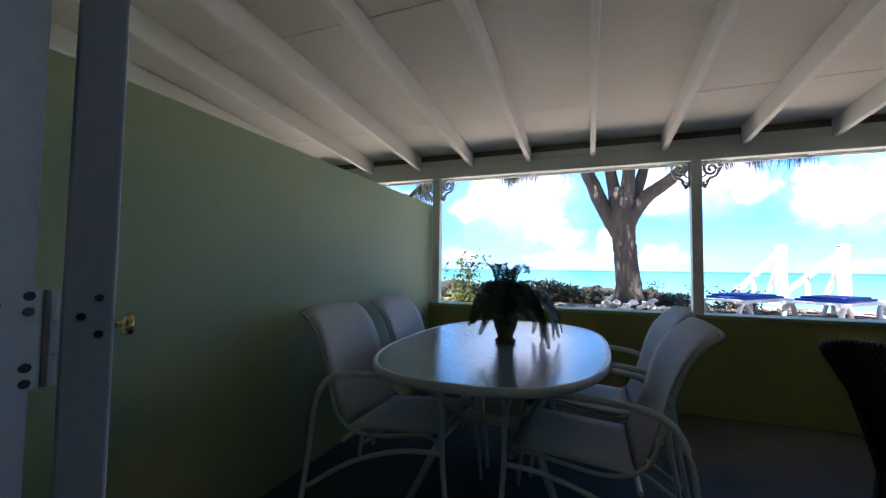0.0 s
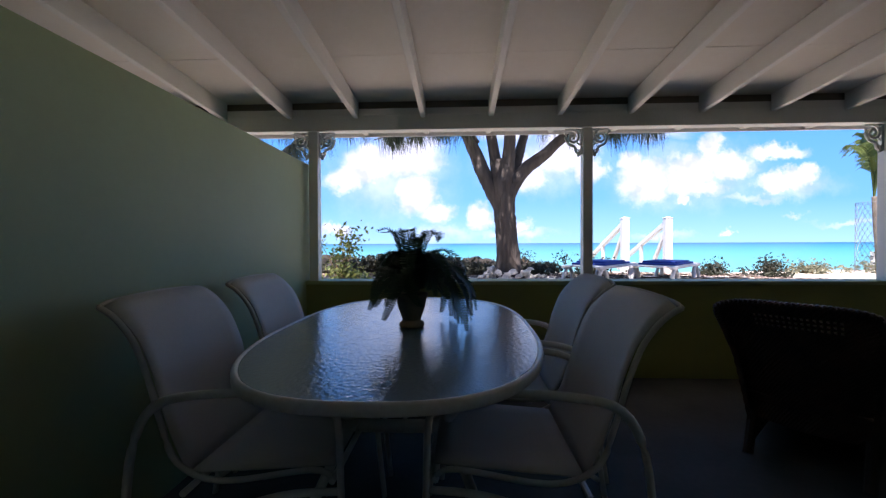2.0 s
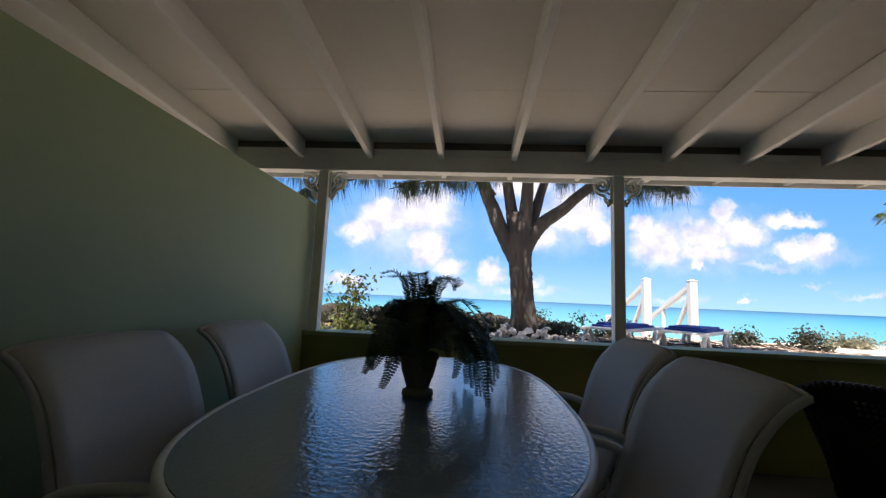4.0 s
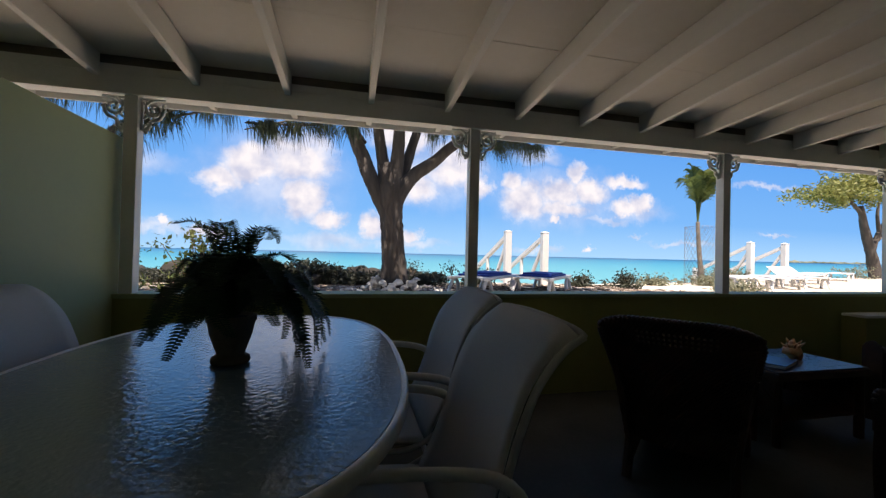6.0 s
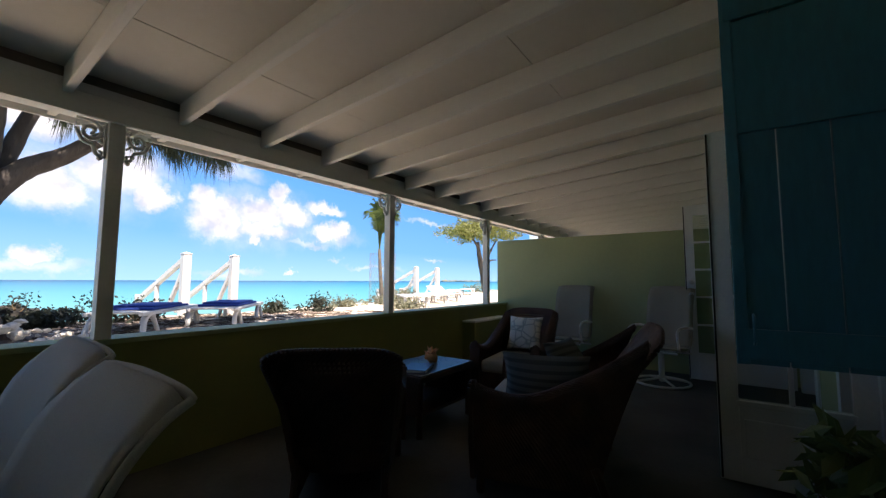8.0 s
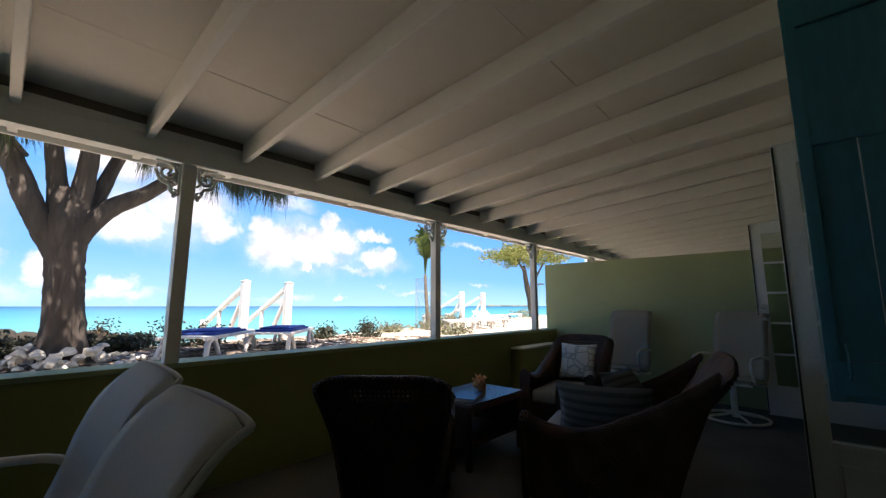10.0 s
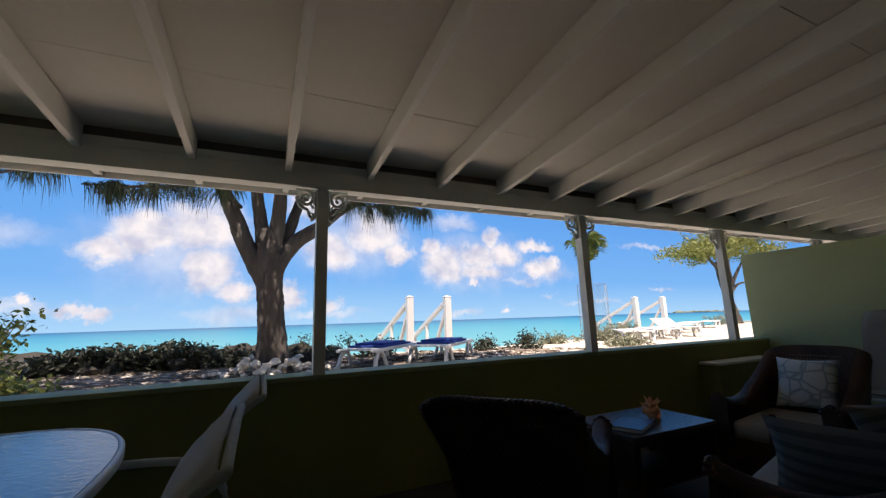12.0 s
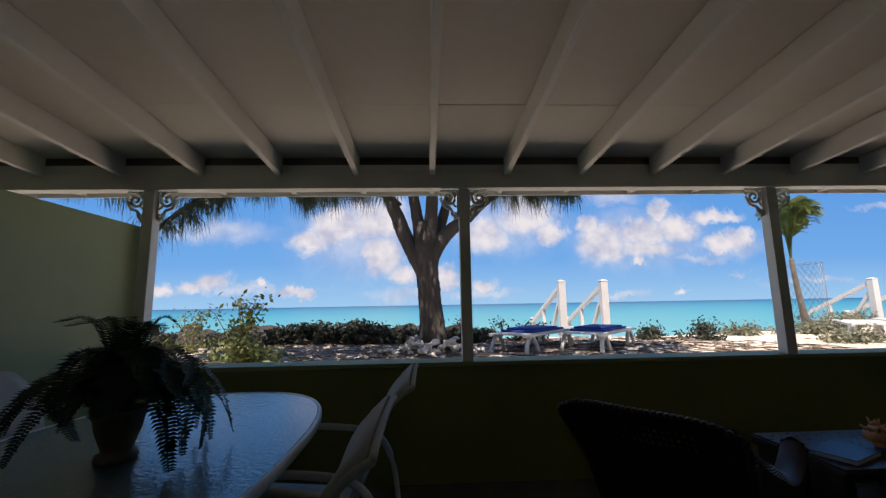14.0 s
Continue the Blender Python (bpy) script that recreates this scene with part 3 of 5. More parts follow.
# sky with clouds on a far backdrop
SKY_GLOW = 0.455
SKY_LOW, SKY_MID, SKY_HIGH = (0.37, 0.74, 1.10, 1), (0.17, 0.52, 1.05, 1), (0.08, 0.38, 0.97, 1)
def cloud_mat():
    m = bpy.data.materials.new("clouds")
    m.use_nodes = True
    n, l = m.node_tree.nodes, m.node_tree.links
    for q in list(n):
        if q.type != "OUTPUT_MATERIAL":
            n.remove(q)
    out = [q for q in n if q.type == "OUTPUT_MATERIAL"][0]
    co = n.new("ShaderNodeTexCoord")
    def vmath(op, a, b):
        v = n.new("ShaderNodeVectorMath")
        v.operation = op
        for k, s in enumerate((a, b)):
            if isinstance(s, tuple):
                v.inputs[k].default_value = s
            else:
                l.new(s, v.inputs[k])
        return v
    def fmath(op, a, b):
        v = n.new("ShaderNodeMath")
        v.operation = op
        for k, s in enumerate((a, b)):
            if isinstance(s, (int, float)):
                v.inputs[k].default_value = s
            else:
                l.new(s, v.inputs[k])
        return v.outputs[0]
    P = vmath("MULTIPLY", co.outputs["Object"], (0.001, 0.0, 0.001)).outputs[0]
    nz = n.new("ShaderNodeTexNoise")
    nz.inputs["Scale"].default_value, nz.inputs["Detail"].default_value, nz.inputs["Roughness"].default_value = 7.0, 12, 0.68
    l.new(P, nz.inputs["Vector"])
    off = vmath("MULTIPLY", vmath("SUBTRACT", nz.outputs["Color"], (0.5, 0.5, 0.5)).outputs[0], (0.24, 0.0, 0.19)).outputs[0]
    Q = vmath("ADD", P, off).outputs[0]
    def field(blobs):
        best = None
        for cx, cz, rx, rz in blobs:
            d = vmath("MULTIPLY", vmath("SUBTRACT", Q, (cx, 0, cz)).outputs[0], (1 / rx, 0, 1 / rz))
            ln = vmath("LENGTH", d.outputs[0], (0, 0, 0)).outputs["Value"]
            best = ln if best is None else fmath("MINIMUM", best, ln)
        return best
    def ramp(v, a, b):
        r = n.new("ShaderNodeMapRange")
        r.interpolation_type = "SMOOTHSTEP"
        r.inputs[1].default_value, r.inputs[2].default_value = a, b
        r.inputs[3].default_value, r.inputs[4].default_value = 1, 0
        l.new(v, r.inputs[0])
        return r.outputs[0]
    tall = field(((-0.59, 0.324, .12, .075), (-0.46, 0.403, .16, .105), (-0.26, 0.447, .19, .14), (-0.23, 0.256, .14, .11), (-0.12, 0.155, .10, .065),
                  (0.31, 0.356, .14, .115), (0.52, 0.460, .18, .135), (0.65, 0.355, .09, .075), (0.10, 0.140, .065, .075), (1.22, 0.461, .065, .075),
                  (1.13, 0.354, .16, .10), (0.92, 0.310, .16, .12), (0.84, 0.399, .075, .07), (1.31, 0.377, .15, .08), (1.15, 0.266, .18, .06),
                  (1.10, 0.205, .042, .03), (1.54, 0.442, .155, .042), (1.56, 0.293, .135, .05), (1.65, 0.323, .105, .045), (0.25, 0.60, .2, .1)))
    low = field(((-1.29, 0.096, .06, .042), (-1.15, 0.103, .07, .036), (-1.06, 0.131, .085, .056), (-0.82, 0.113, .026, .024),
                 (-0.70, 0.085, .06, .028), (-0.61, 0.082, .075, .028), (0.30, 0.092, .065, .036), (1.32, 0.057, .034, .021)))
    dense = fmath("MINIMUM", tall, low)
    thin = field(((-0.36, 0.36, .36, .25), (1.12, 0.33, .42, .19), (0.41, 0.42, .36, .2), (1.44, 0.221, .23, .03), (1.62, 0.28, .24, .08), (-0.10, 0.05, .24, .05),
                  (0.28, 0.05, .24, .03), (0.99, 0.551, .18, .055), (1.0, 0.03, .2, .02), (1.63, 0.135, .07, .014), (-1.05, 0.38, .34, .07),
                  (2.6, 0.485, .33, .022), (2.67, 0.183, .17, .014), (2.0, 0.1, .3, .02), (-0.95, 0.09, .5, .03)))
    m1 = ramp(dense, 0.4, 1.28)
    m2 = fmath("MULTIPLY", ramp(thin, 0.05, 1.25), 0.55)
    fac = fmath("MAXIMUM", m1, m2)
    em = n.new("ShaderNodeEmission")
    n2 = n.new("ShaderNodeTexNoise")
    n2.inputs["Scale"].default_value, n2.inputs["Detail"].default_value = 9.0, 8
    l.new(P, n2.inputs["Vector"])
    cr = n.new("ShaderNodeValToRGB")
    cr.color_ramp.elements[0].position, cr.color_ramp.elements[0].color = 0.36, (0.58, 0.68, 0.88, 1)
    cr.color_ramp.elements[1].position, cr.color_ramp.elements[1].color = 0.60, (0.93, 0.99, 1.05, 1)
    l.new(n2.outputs["Fac"], cr.inputs[0])
    sp = n.new("ShaderNodeSeparateXYZ")
    l.new(P, sp.inputs[0])
    gr = n.new("ShaderNodeValToRGB")
    e = gr.color_ramp.elements
    e[0].position, e[0].color = 0.0, SKY_LOW
    e[1].position, e[1].color = 0.75, SKY_HIGH
    e.new(0.22).color = SKY_MID
    l.new(sp.outputs["Z"], gr.inputs[0])
    mx = n.new("ShaderNodeMix")
    mx.data_type = "RGBA"
    l.new(fac, mx.inputs[0])
    l.new(gr.outputs[0], mx.inputs[6])
    l.new(cr.outputs[0], mx.inputs[7])
    l.new(mx.outputs[2], em.inputs["Color"])
    em.inputs["Strength"].default_value = SKY_GLOW
    l.new(em.outputs[0], out.inputs["Surface"])
    return m


bm = bmesh.new()
vs = [bm.verts.new((x * 2000, 0, z * 2000)) for x, z in ((-3.0, -0.01), (3.6, -0.01), (3.6, 1.1), (-3.0, 1.1))]
bm.faces.new(vs)
bd = structure("backdrop", bm, cloud_mat(), "blue sky with white fair-weather clouds over the sea", "sky")
bd.matrix_basis = Matrix.Translation((0, 2000, -0.3))


# ---------------------------------------------------------------- dining set
def superellipse(a, b, e, n):
    out = []
    for k in range(n):
        t = 2 * math.pi * k / n
        c, s = math.cos(t), math.sin(t)
        out.append((a * math.copysign(abs(c) ** (2 / e), c), b * math.copysign(abs(s) ** (2 / e), s)))
    return out


TABLE = Vector((-0.385, 2.38, FLOOR))
TOP = 0.725
tb = thing("dining_table", Matrix.Translation(TABLE), "oval patio table with pebbled glass top and cream metal frame", "table")
ring = superellipse(0.547, 0.9, 2.65, 96)
bm = bmesh.new()
lo = [bm.verts.new((x, y, TOP - 0.008)) for x, y in ring]
hi = [bm.verts.new((x, y, TOP)) for x, y in ring]
bm.faces.new(hi)
bm.faces.new(lo[::-1])
for k in range(len(ring)):
    bm.faces.new((lo[k], lo[(k + 1) % len(ring)], hi[(k + 1) % len(ring)], hi[k]))
part("glass_top", bm, M_TGLASS, tb, "pebbled glass top")
bm = bmesh.new()
prof = ((0.004, TOP + 0.002), (0.014, TOP + 0.003), (0.02, TOP - 0.004), (0.02, TOP - 0.028), (0.014, TOP - 0.034), (-0.004, TOP - 0.034), (-0.004, TOP - 0.009))
rows = []
for k in range(len(ring)):
    p, q = Vector(ring[k - 1]), Vector(ring[(k + 1) % len(ring)])
    t = (q - p).normalized()
    nrm = Vector((t.y, -t.x))
    rows.append([bm.verts.new((ring[k][0] + nrm.x * o, ring[k][1] + nrm.y * o, z)) for o, z in prof])
for k in range(len(ring)):
    u, v = rows[k], rows[(k + 1) % len(ring)]
    for j in range(len(prof)):
        bm.faces.new((u[j], v[j], v[(j + 1) % len(prof)], u[(j + 1) % len(prof)]))
bmesh.ops.recalc_face_normals(bm, faces=bm.faces)
part("rim", bm, M_FRAME, tb, "cream metal rim", smooth=True)
for sx in (-1, 1):
    for sy in (-1, 1):
        part("leg", one_tube(smooth_path([(sx * 0.33, sy * 0.62, TOP - 0.04), (sx * 0.2, sy * 0.33, 0.44), (sx * 0.21, sy * 0.32, 0.36), (sx * 0.37, sy * 0.46, 0.0)], 5), 0.019, 8), M_FRAME, tb, smooth=True)
bm = bmesh.new()
loop = superellipse(0.2, 0.33, 8, 48)
tube(bm, [(x, y, 0.4) for x, y in loop + loop[:1]], 0.019, 8, flat=1.4)
part("stretcher_ring", bm, M_FRAME, tb, smooth=True)
part("crossbar", one_tube([(-0.4, -0.5, TOP - 0.05), (0.4, -0.5, TOP - 0.05)], 0.014, 8), M_FRAME, tb)
part("crossbar", one_tube([(-0.4, 0.5, TOP - 0.05), (0.4, 0.5, TOP - 0.05)], 0.014, 8), M_FRAME, tb)


def sling_chair(m, label, group, top=0.92, swivel=False, width=0.54, cloth=None):
    """Faces +y, origin on the floor."""
    c = thing("patio_chair", m, label, "chair", group)
    w = width / 2
    seat_z, sb = 0.41, -0.2
    def back(v):
        """Line of the back from the seat up: y, z."""
        y = np.interp(v, (0.0, 0.22, 0.41, 0.58, 0.74, 0.82, 0.9, 0.955, 1.0), (0.0, 0.055, 0.09, 0.112, 0.145, 0.168, 0.202, 0.235, 0.268))
        return sb - float(y), seat_z - 0.03 + (top - seat_z + 0.03) * v
    for s in (-1, 1):
        x = s * w
        if not swivel:
            part("front_leg", one_tube(smooth_path([(x, 0.33, 0.0), (x, 0.3, 0.3), (x, 0.29, 0.56), (x, 0.24, 0.635), (x, 0.12, 0.65), (x, -0.14, 0.64), (x, -0.29, 0.6), (x, -0.36, 0.47), (x, -0.39, 0.25), (x, -0.43, 0.0)], 4), 0.0115, 8, flat=1.3), M_FRAME, c, "bent tube of armrest and legs", smooth=True)
            part("side_brace", one_tube(smooth_path([(x, 0.3, 0.35), (x, 0.1, 0.33), (x, -0.15, 0.24), (x, -0.4, 0.08)], 4), 0.0115, 8), M_FRAME, c, smooth=True)
        else:
            part("armrest", one_tube(smooth_path([(x, 0.2, 0.4), (x, 0.25, 0.56), (x, 0.2, 0.62), (x, 0.0, 0.63), (x, -0.26, 0.6)], 4), 0.0135, 8), M_FRAME, c, smooth=True)
        rail = [(x * 0.97, 0.27, seat_z - 0.02), (x * 0.97, 0.2, seat_z), (x * 0.97, -0.08, seat_z - 0.04)] + [(x * 0.97, back(v)[0], back(v)[1]) for v in (0.08, 0.3, 0.55, 0.75, 0.86, 0.94)] + [(x * 0.97, back(1)[0], top - 0.006)]
        part("side_rail", one_tube(smooth_path(rail, 4), 0.0095, 8), cloth or M_SLING, c, "rail sleeved in sling fabric", smooth=True)
    part("front_bar", one_tube([(-w, 0.27, seat_z - 0.03), (w, 0.27, seat_z - 0.03)], 0.011, 8), M_FRAME, c)
    part("rear_bar", one_tube([(-w, sb, 0.33), (w, sb, 0.33)], 0.011, 8), M_FRAME, c)
    bm = bmesh.new()
    sheet(bm, lambda u, v: ((u - 0.5) * width * 0.95, 0.275 - 0.46 * v, seat_z + 0.012 - 0.035 * v - 0.03 * math.sin(u * math.pi) * math.sin(v * math.pi)), 8, 8, 0.006)
    part("seat", bm, cloth or M_SLING, c, "woven cream sling seat", smooth=True)
    bm = bmesh.new()
    def bk(u, v):
        y, z = back(v)
        edge = (2 * u - 1) ** 2
        lift = (0.014 - 0.02 * edge ** 4) * max(0, v - 0.8) / 0.2
        return ((u - 0.5) * width * 0.95, y - 0.03 * (1 - edge) * math.sin(v * math.pi) + 0.012, z + lift)
    sheet(bm, bk, 10, 14, 0.006)
    part("backrest", bm, cloth or M_SLING, c, "woven cream sling back", smooth=True)
    part("top_bar", one_tube(smooth_path([(-w * 0.97, back(1)[0], top - 0.006), (-w * 0.75, back(1)[0], top + 0.006), (0, back(1)[0], top + 0.014), (w * 0.75, back(1)[0], top + 0.006), (w * 0.97, back(1)[0], top - 0.006)], 3), 0.0085, 8), cloth or M_SLING, c, smooth=True)
    if swivel:
        part("swivel_post", one_tube([(0, 0, 0.02), (0, 0, 0.38)], 0.03, 10), M_FRAME, c)
        bm = bmesh.new()
        tube(bm, [(0.28 * math.cos(2 * math.pi * k / 28), 0.28 * math.sin(2 * math.pi * k / 28), 0.014) for k in range(29)], 0.013, 6)
        part("base_ring", bm, M_FRAME, c, smooth=True)
        for k in range(4):
            a = math.pi / 4 + k * math.pi / 2
            part("base_spoke", one_tube([(0, 0, 0.06), (0.28 * math.cos(a), 0.28 * math.sin(a), 0.016)], 0.012, 6), M_FRAME, c)
    return c


CH = "cream patio armchair with woven sling seat, drawn up to the table"
c1 = sling_chair(pose(0.05, 2.0, FLOOR, 0, 0, 90), CH, "chairs round the table", 0.915, width=0.52)
copy_thing(c1, pose(0.10, 2.64, FLOOR, 0, 0, 90))
copy_thing(c1, pose(-0.805, 1.98, FLOOR, 0, 0, -90))
copy_thing(c1, pose(-0.805, 2.66, FLOOR, 0, 0, -90))
# sling fabric darkened: the shade by the end wall is put into its colour
c5 = sling_chair(pose(5.3, 2.64, FLOOR, 0, 0, 90), "cream high-backed sling chair against the end wall", "chairs at the end wall", 1.06, True, 0.5, mat("shaded_tan_sling", (0.26, 0.235, 0.18), 0.85, var=0.06, scale=4, fine=400, bump=0.25))
copy_thing(c5, pose(5.3, 1.57, FLOOR, 0, 0, 78))


# ---------------------------------------------------------------- potted fern
fern = thing("potted_fern", Matrix.Translation((-0.365, 2.34, FLOOR + TOP + 0.002)), "dark green sword fern in a footed clay pot on the table", "plant")
bm = bmesh.new()
lathe(bm, [(0.054, 0.0), (0.058, 0.005), (0.056, 0.018), (0.042, 0.026), (0.042, 0.032), (0.05, 0.055), (0.062, 0.09), (0.069, 0.128), (0.074, 0.132), (0.074, 0.15), (0.066, 0.15), (0.063, 0.138), (0.02, 0.134)], 28)
part("pot", bm, M_TERRA, fern, "footed clay pot", smooth=True)
bm = bmesh.new()
lathe(bm, [(0.062, 0.13), (0.05, 0.142), (0.01, 0.145)], 20)
part("soil", bm, M_SOIL, fern)
rng = random.Random(7)


def frond(az, reach, rise, fall, width):
    """A pinnate frond from the pot's middle: it climbs by rise, arches over and falls; leaflets close together on both sides."""
    verts, faces = [], []
    d = Vector((math.cos(az), math.sin(az), 0))
    side = Vector((-d.y, d.x, 0))
    ctrl = [Vector((0, 0, 0.15)) + d * 0.02, Vector((0, 0, 0.15 + rise * 0.72)) + d * reach * 0.34, Vector((0, 0, 0.15 + rise)) + d * reach * 0.62 + side * rng.gauss(0, 0.02),
            Vector((0, 0, max(0.02, 0.15 + rise - fall * 0.45))) + d * reach * 0.9, Vector((0, 0, max(0.006, 0.15 + rise - fall))) + d * reach * rng.uniform(0.93, 1.05) + side * rng.gauss(0, 0.03)]
    pts = smooth_path(ctrl, 13)
    n = len(pts) - 1
    for k in range(n):
        t = k / n
        p, q = pts[k], pts[k + 1]
        ax = (q - p).normalized()
        nr = side.cross(ax).normalized()
        a = len(verts)
        verts += [p + side * 0.002, p - side * 0.002, q - side * 0.002, q + side * 0.002]
        faces.append((a, a + 1, a + 2, a + 3))
        if t < 0.12:
            continue
        w = width * min(1, (t - 0.05) * 4) * (1 - max(0, t - 0.25) ** 1.6 * 1.25) + 0.003
        h = (q - p).length * 0.52
        for sg in (-1, 1):
            o = ax * h * (0.9 if sg > 0 else 0)
            curl = -nr * w * rng.uniform(0.1, 0.4)
            b = len(verts)
            verts += [p + o - ax * h * 0.5, p + o + side * sg * w * 0.6 - ax * h * 0.8 + curl * 0.3, p + o + side * sg * w + ax * w * 0.22 + curl, p + o + side * sg * w * 0.55 + ax * h * 0.9 + curl * 0.3, p + o + ax * h * 0.6]
            faces.append((b, b + 1, b + 2, b + 3, b + 4))
    return verts, faces


for k in range(96):
    az = k * 2.399 + rng.uniform(-0.3, 0.3)
    lee = 0.58 if math.cos(az) < -0.2 else 1.0
    if k < 12:
        # long fronds hanging over the table
        az = -0.55 + 1.5 * (k + rng.random()) / 12
        v, f = frond(az, rng.uniform(0.22, 0.32), rng.uniform(0.08, 0.14), rng.uniform(0.2, 0.27), 0.056)
    elif k < 17:
        # long fronds spreading towards the house
        az = -2.2 + 0.5 * (k - 12 + rng.random()) / 5
        v, f = frond(az, rng.uniform(0.24, 0.32), rng.uniform(0.08, 0.13), rng.uniform(0.13, 0.18), 0.042)
    elif k < 90:
        v, f = frond(az, lee * rng.uniform(0.12, 0.29), rng.uniform(0.07, 0.2), rng.uniform(0.02, 0.16), 0.048)
    else:
        az = (0.6, 2.4, 3.6, 4.7, 5.6, 1.5)[k - 90]
        v, f = frond(az, rng.uniform(0.13, 0.22), rng.uniform(0.24, 0.33), rng.uniform(-0.02, 0.05), 0.044)
    raw_part("frond", [tuple(p) for p in v], f, M_FERN, fern)


# ---------------------------------------------------------------- wicker seats
def braid(bm, pts, r, step=0.022):
    """A rope of leaning beads along a path, as on a woven rim."""
    pts = [Vector(p) for p in pts]
    for a, b in zip(pts, pts[1:]):
        n = max(1, int((b - a).length / step))
        d = (b - a).normalized()
        q = d.to_track_quat("X", "Z").to_matrix().to_4x4()
        for k in range(n):
            p = a + (b - a) * ((k + 0.5) / n)
            g = bmesh.ops.create_icosphere(bm, subdivisions=1, radius=1.0)
            bmesh.ops.transform(bm, matrix=Matrix.Translation(p) @ q @ pose(0, 0, 0, 0, 35, 25) @ Matrix.Diagonal((step * 0.72, r, r, 1)), verts=g["verts"])


def weave_sheet(bm, fn, nu, nv, thick, gaps=None):
    """A woven panel: a sheet whose squares bulge in and out by turns."""
    g = [[None] * (nv + 1) for _ in range(nu + 1)]
    pts = [[Vector(fn(i / nu, j / nv)) for j in range(nv + 1)] for i in range(nu + 1)]
    for i in range(nu + 1):
        for j in range(nv + 1):
            a, b = pts[min(i + 1, nu)][j] - pts[max(i - 1, 0)][j], pts[i][min(j + 1, nv)] - pts[i][max(j - 1, 0)]
            nrm = a.cross(b).normalized() if a.cross(b).length > 1e-9 else Vector((0, 0, 1))
            g[i][j] = bm.verts.new(pts[i][j] + nrm * (0.0016 if (i + j) % 2 else -0.0016))
    fs = [bm.faces.new((g[i][j], g[i + 1][j], g[i + 1][j + 1], g[i][j + 1])) for i in range(nu) for j in range(nv) if not (gaps and gaps(i / nu, j / nv) and i % 2 == 0 and j % 2 == 0)]
    bm.normal_update()
    bmesh.ops.solidify(bm, geom=fs, thickness=thick)


def wicker_seat(name, m, label, category, width=0.62, back_h=0.83, depth=0.62, flare=0.0, group="dark wicker seats"):
    """Faces +y; rolled arms and a raked, rounded back. Origin on the floor."""
    c = thing(name, m, label, category, group)
    w = width / 2
    yb, yf = -depth / 2, depth / 2
    def back(u, v):
        x = (2 * u - 1)
        round_top = 1 - 0.07 * abs(x) ** 5
        y = yb + 0.02 - 0.37 * v ** 1.5 - 0.05 * (1 - x * x) * (1 - 0.3 * v)
        return (x * w * (0.92 + (0.06 + flare) * v ** 0.8), y + 0.05, 0.16 + (back_h - 0.16) * v * round_top)
    bm = bmesh.new()
    weave_sheet(bm, back, 56, 56, 0.012, (lambda u, v: 0.22 < u < 0.78 and 0.80 < v < 0.92) if width < 0.7 else None)
    bk = part("backrest", bm, M_WICKER, c, "woven dark brown wicker back")
    bm = bmesh.new()
    rim = [back(0, v) for v in (0.45, 0.6, 0.8, 0.95)] + [back(u, 1.0) for u in np.linspace(0.02, 0.98, 16)] + [back(1, v) for v in (0.95, 0.8, 0.6, 0.45)]
    braid(bm, rim, 0.014, 0.018)
    part("back_rim", bm, M_WICKER, bk, "braided wicker rim")
    for s in (-1, 1):
        def arm(u, v, s=s):
            # from the inside over the roll to the outside skirt
            a = math.pi * min(1, v / 0.55)
            y = yf + 0.02 - (depth + 0.02) * u
            drop = 0.03 * math.cos(u * 3)
            zc = 0.53 - 0.045 * math.sin(math.pi * min(1.0, u / 0.7)) + (back_h - 0.6) * (max(0.0, u - 0.5) / 0.5) ** 2.2
            rake = 0.24 * (max(0.0, u - 0.5) / 0.5) ** 2
            tuck = 1 - 0.07 * max(0.0, u - 0.45) / 0.55
            if v < 0.55:
                return (s * (w + 0.035 - 0.045 * math.cos(a)) * tuck, y - rake, zc + 0.045 * math.sin(a))
            k = (v - 0.55) / 0.45
            return (s * (w + 0.08 - 0.07 * k) * tuck, y - rake * (1 - k) ** 1.3, zc + (0.06 - zc) * k)
        bm = bmesh.new()
        weave_sheet(bm, arm, 64, 60, 0.02 * s)
        am = part("armrest", bm, M_WICKER, c, "rolled woven arm")
        bm = bmesh.new()
        sheet(bm, lambda u, v, s=s: (s * (w + 0.035 + (u - 0.5) * 0.09), yf + 0.02 + 0.012 * math.sin(v * math.pi), 0.08 + 0.46 * v + 0.05 * math.sin(u * math.pi) * v), 6, 10, 0.02)
        braid(bm, [(s * (w + 0.035 - 0.045 * math.cos(a)), yf + 0.03, 0.53 + 0.045 * math.sin(a)) for a in np.linspace(0, math.pi, 7)], 0.012, 0.02)
        part("arm_front", bm, M_WICKER, c)
        part("leg", one_tube([(s * (w + 0.03), yf - 0.02, 0), (s * (w + 0.03), yf - 0.02, 0.16)], 0.024, 8), M_WICKER, c)
        part("leg", one_tube([(s * (w - 0.01), yb - 0.06, 0), (s * (w - 0.01), yb + 0.02, 0.2)], 0.024, 8), M_WICKER, c)
    bm = bmesh.new()
    weave_sheet(bm, lambda u, v: ((u - 0.5) * 2 * w, yf + 0.005, 0.07 + 0.25 * v), 36, 12, 0.02)
    part("front_skirt", bm, M_WICKER, c)
    part("seat_base", one_box((-w, yb, 0.26), (w, yf, 0.31), 0.01), M_WICKER, c)
    bm = one_box((-w + 0.015, yb + 0.02, 0.312), (w - 0.015, yf + 0.03, 0.42), 0.035)
    part("seat_cushion", bm, M_CUSHION, c, "beige seat cushion", smooth=True)
    return c


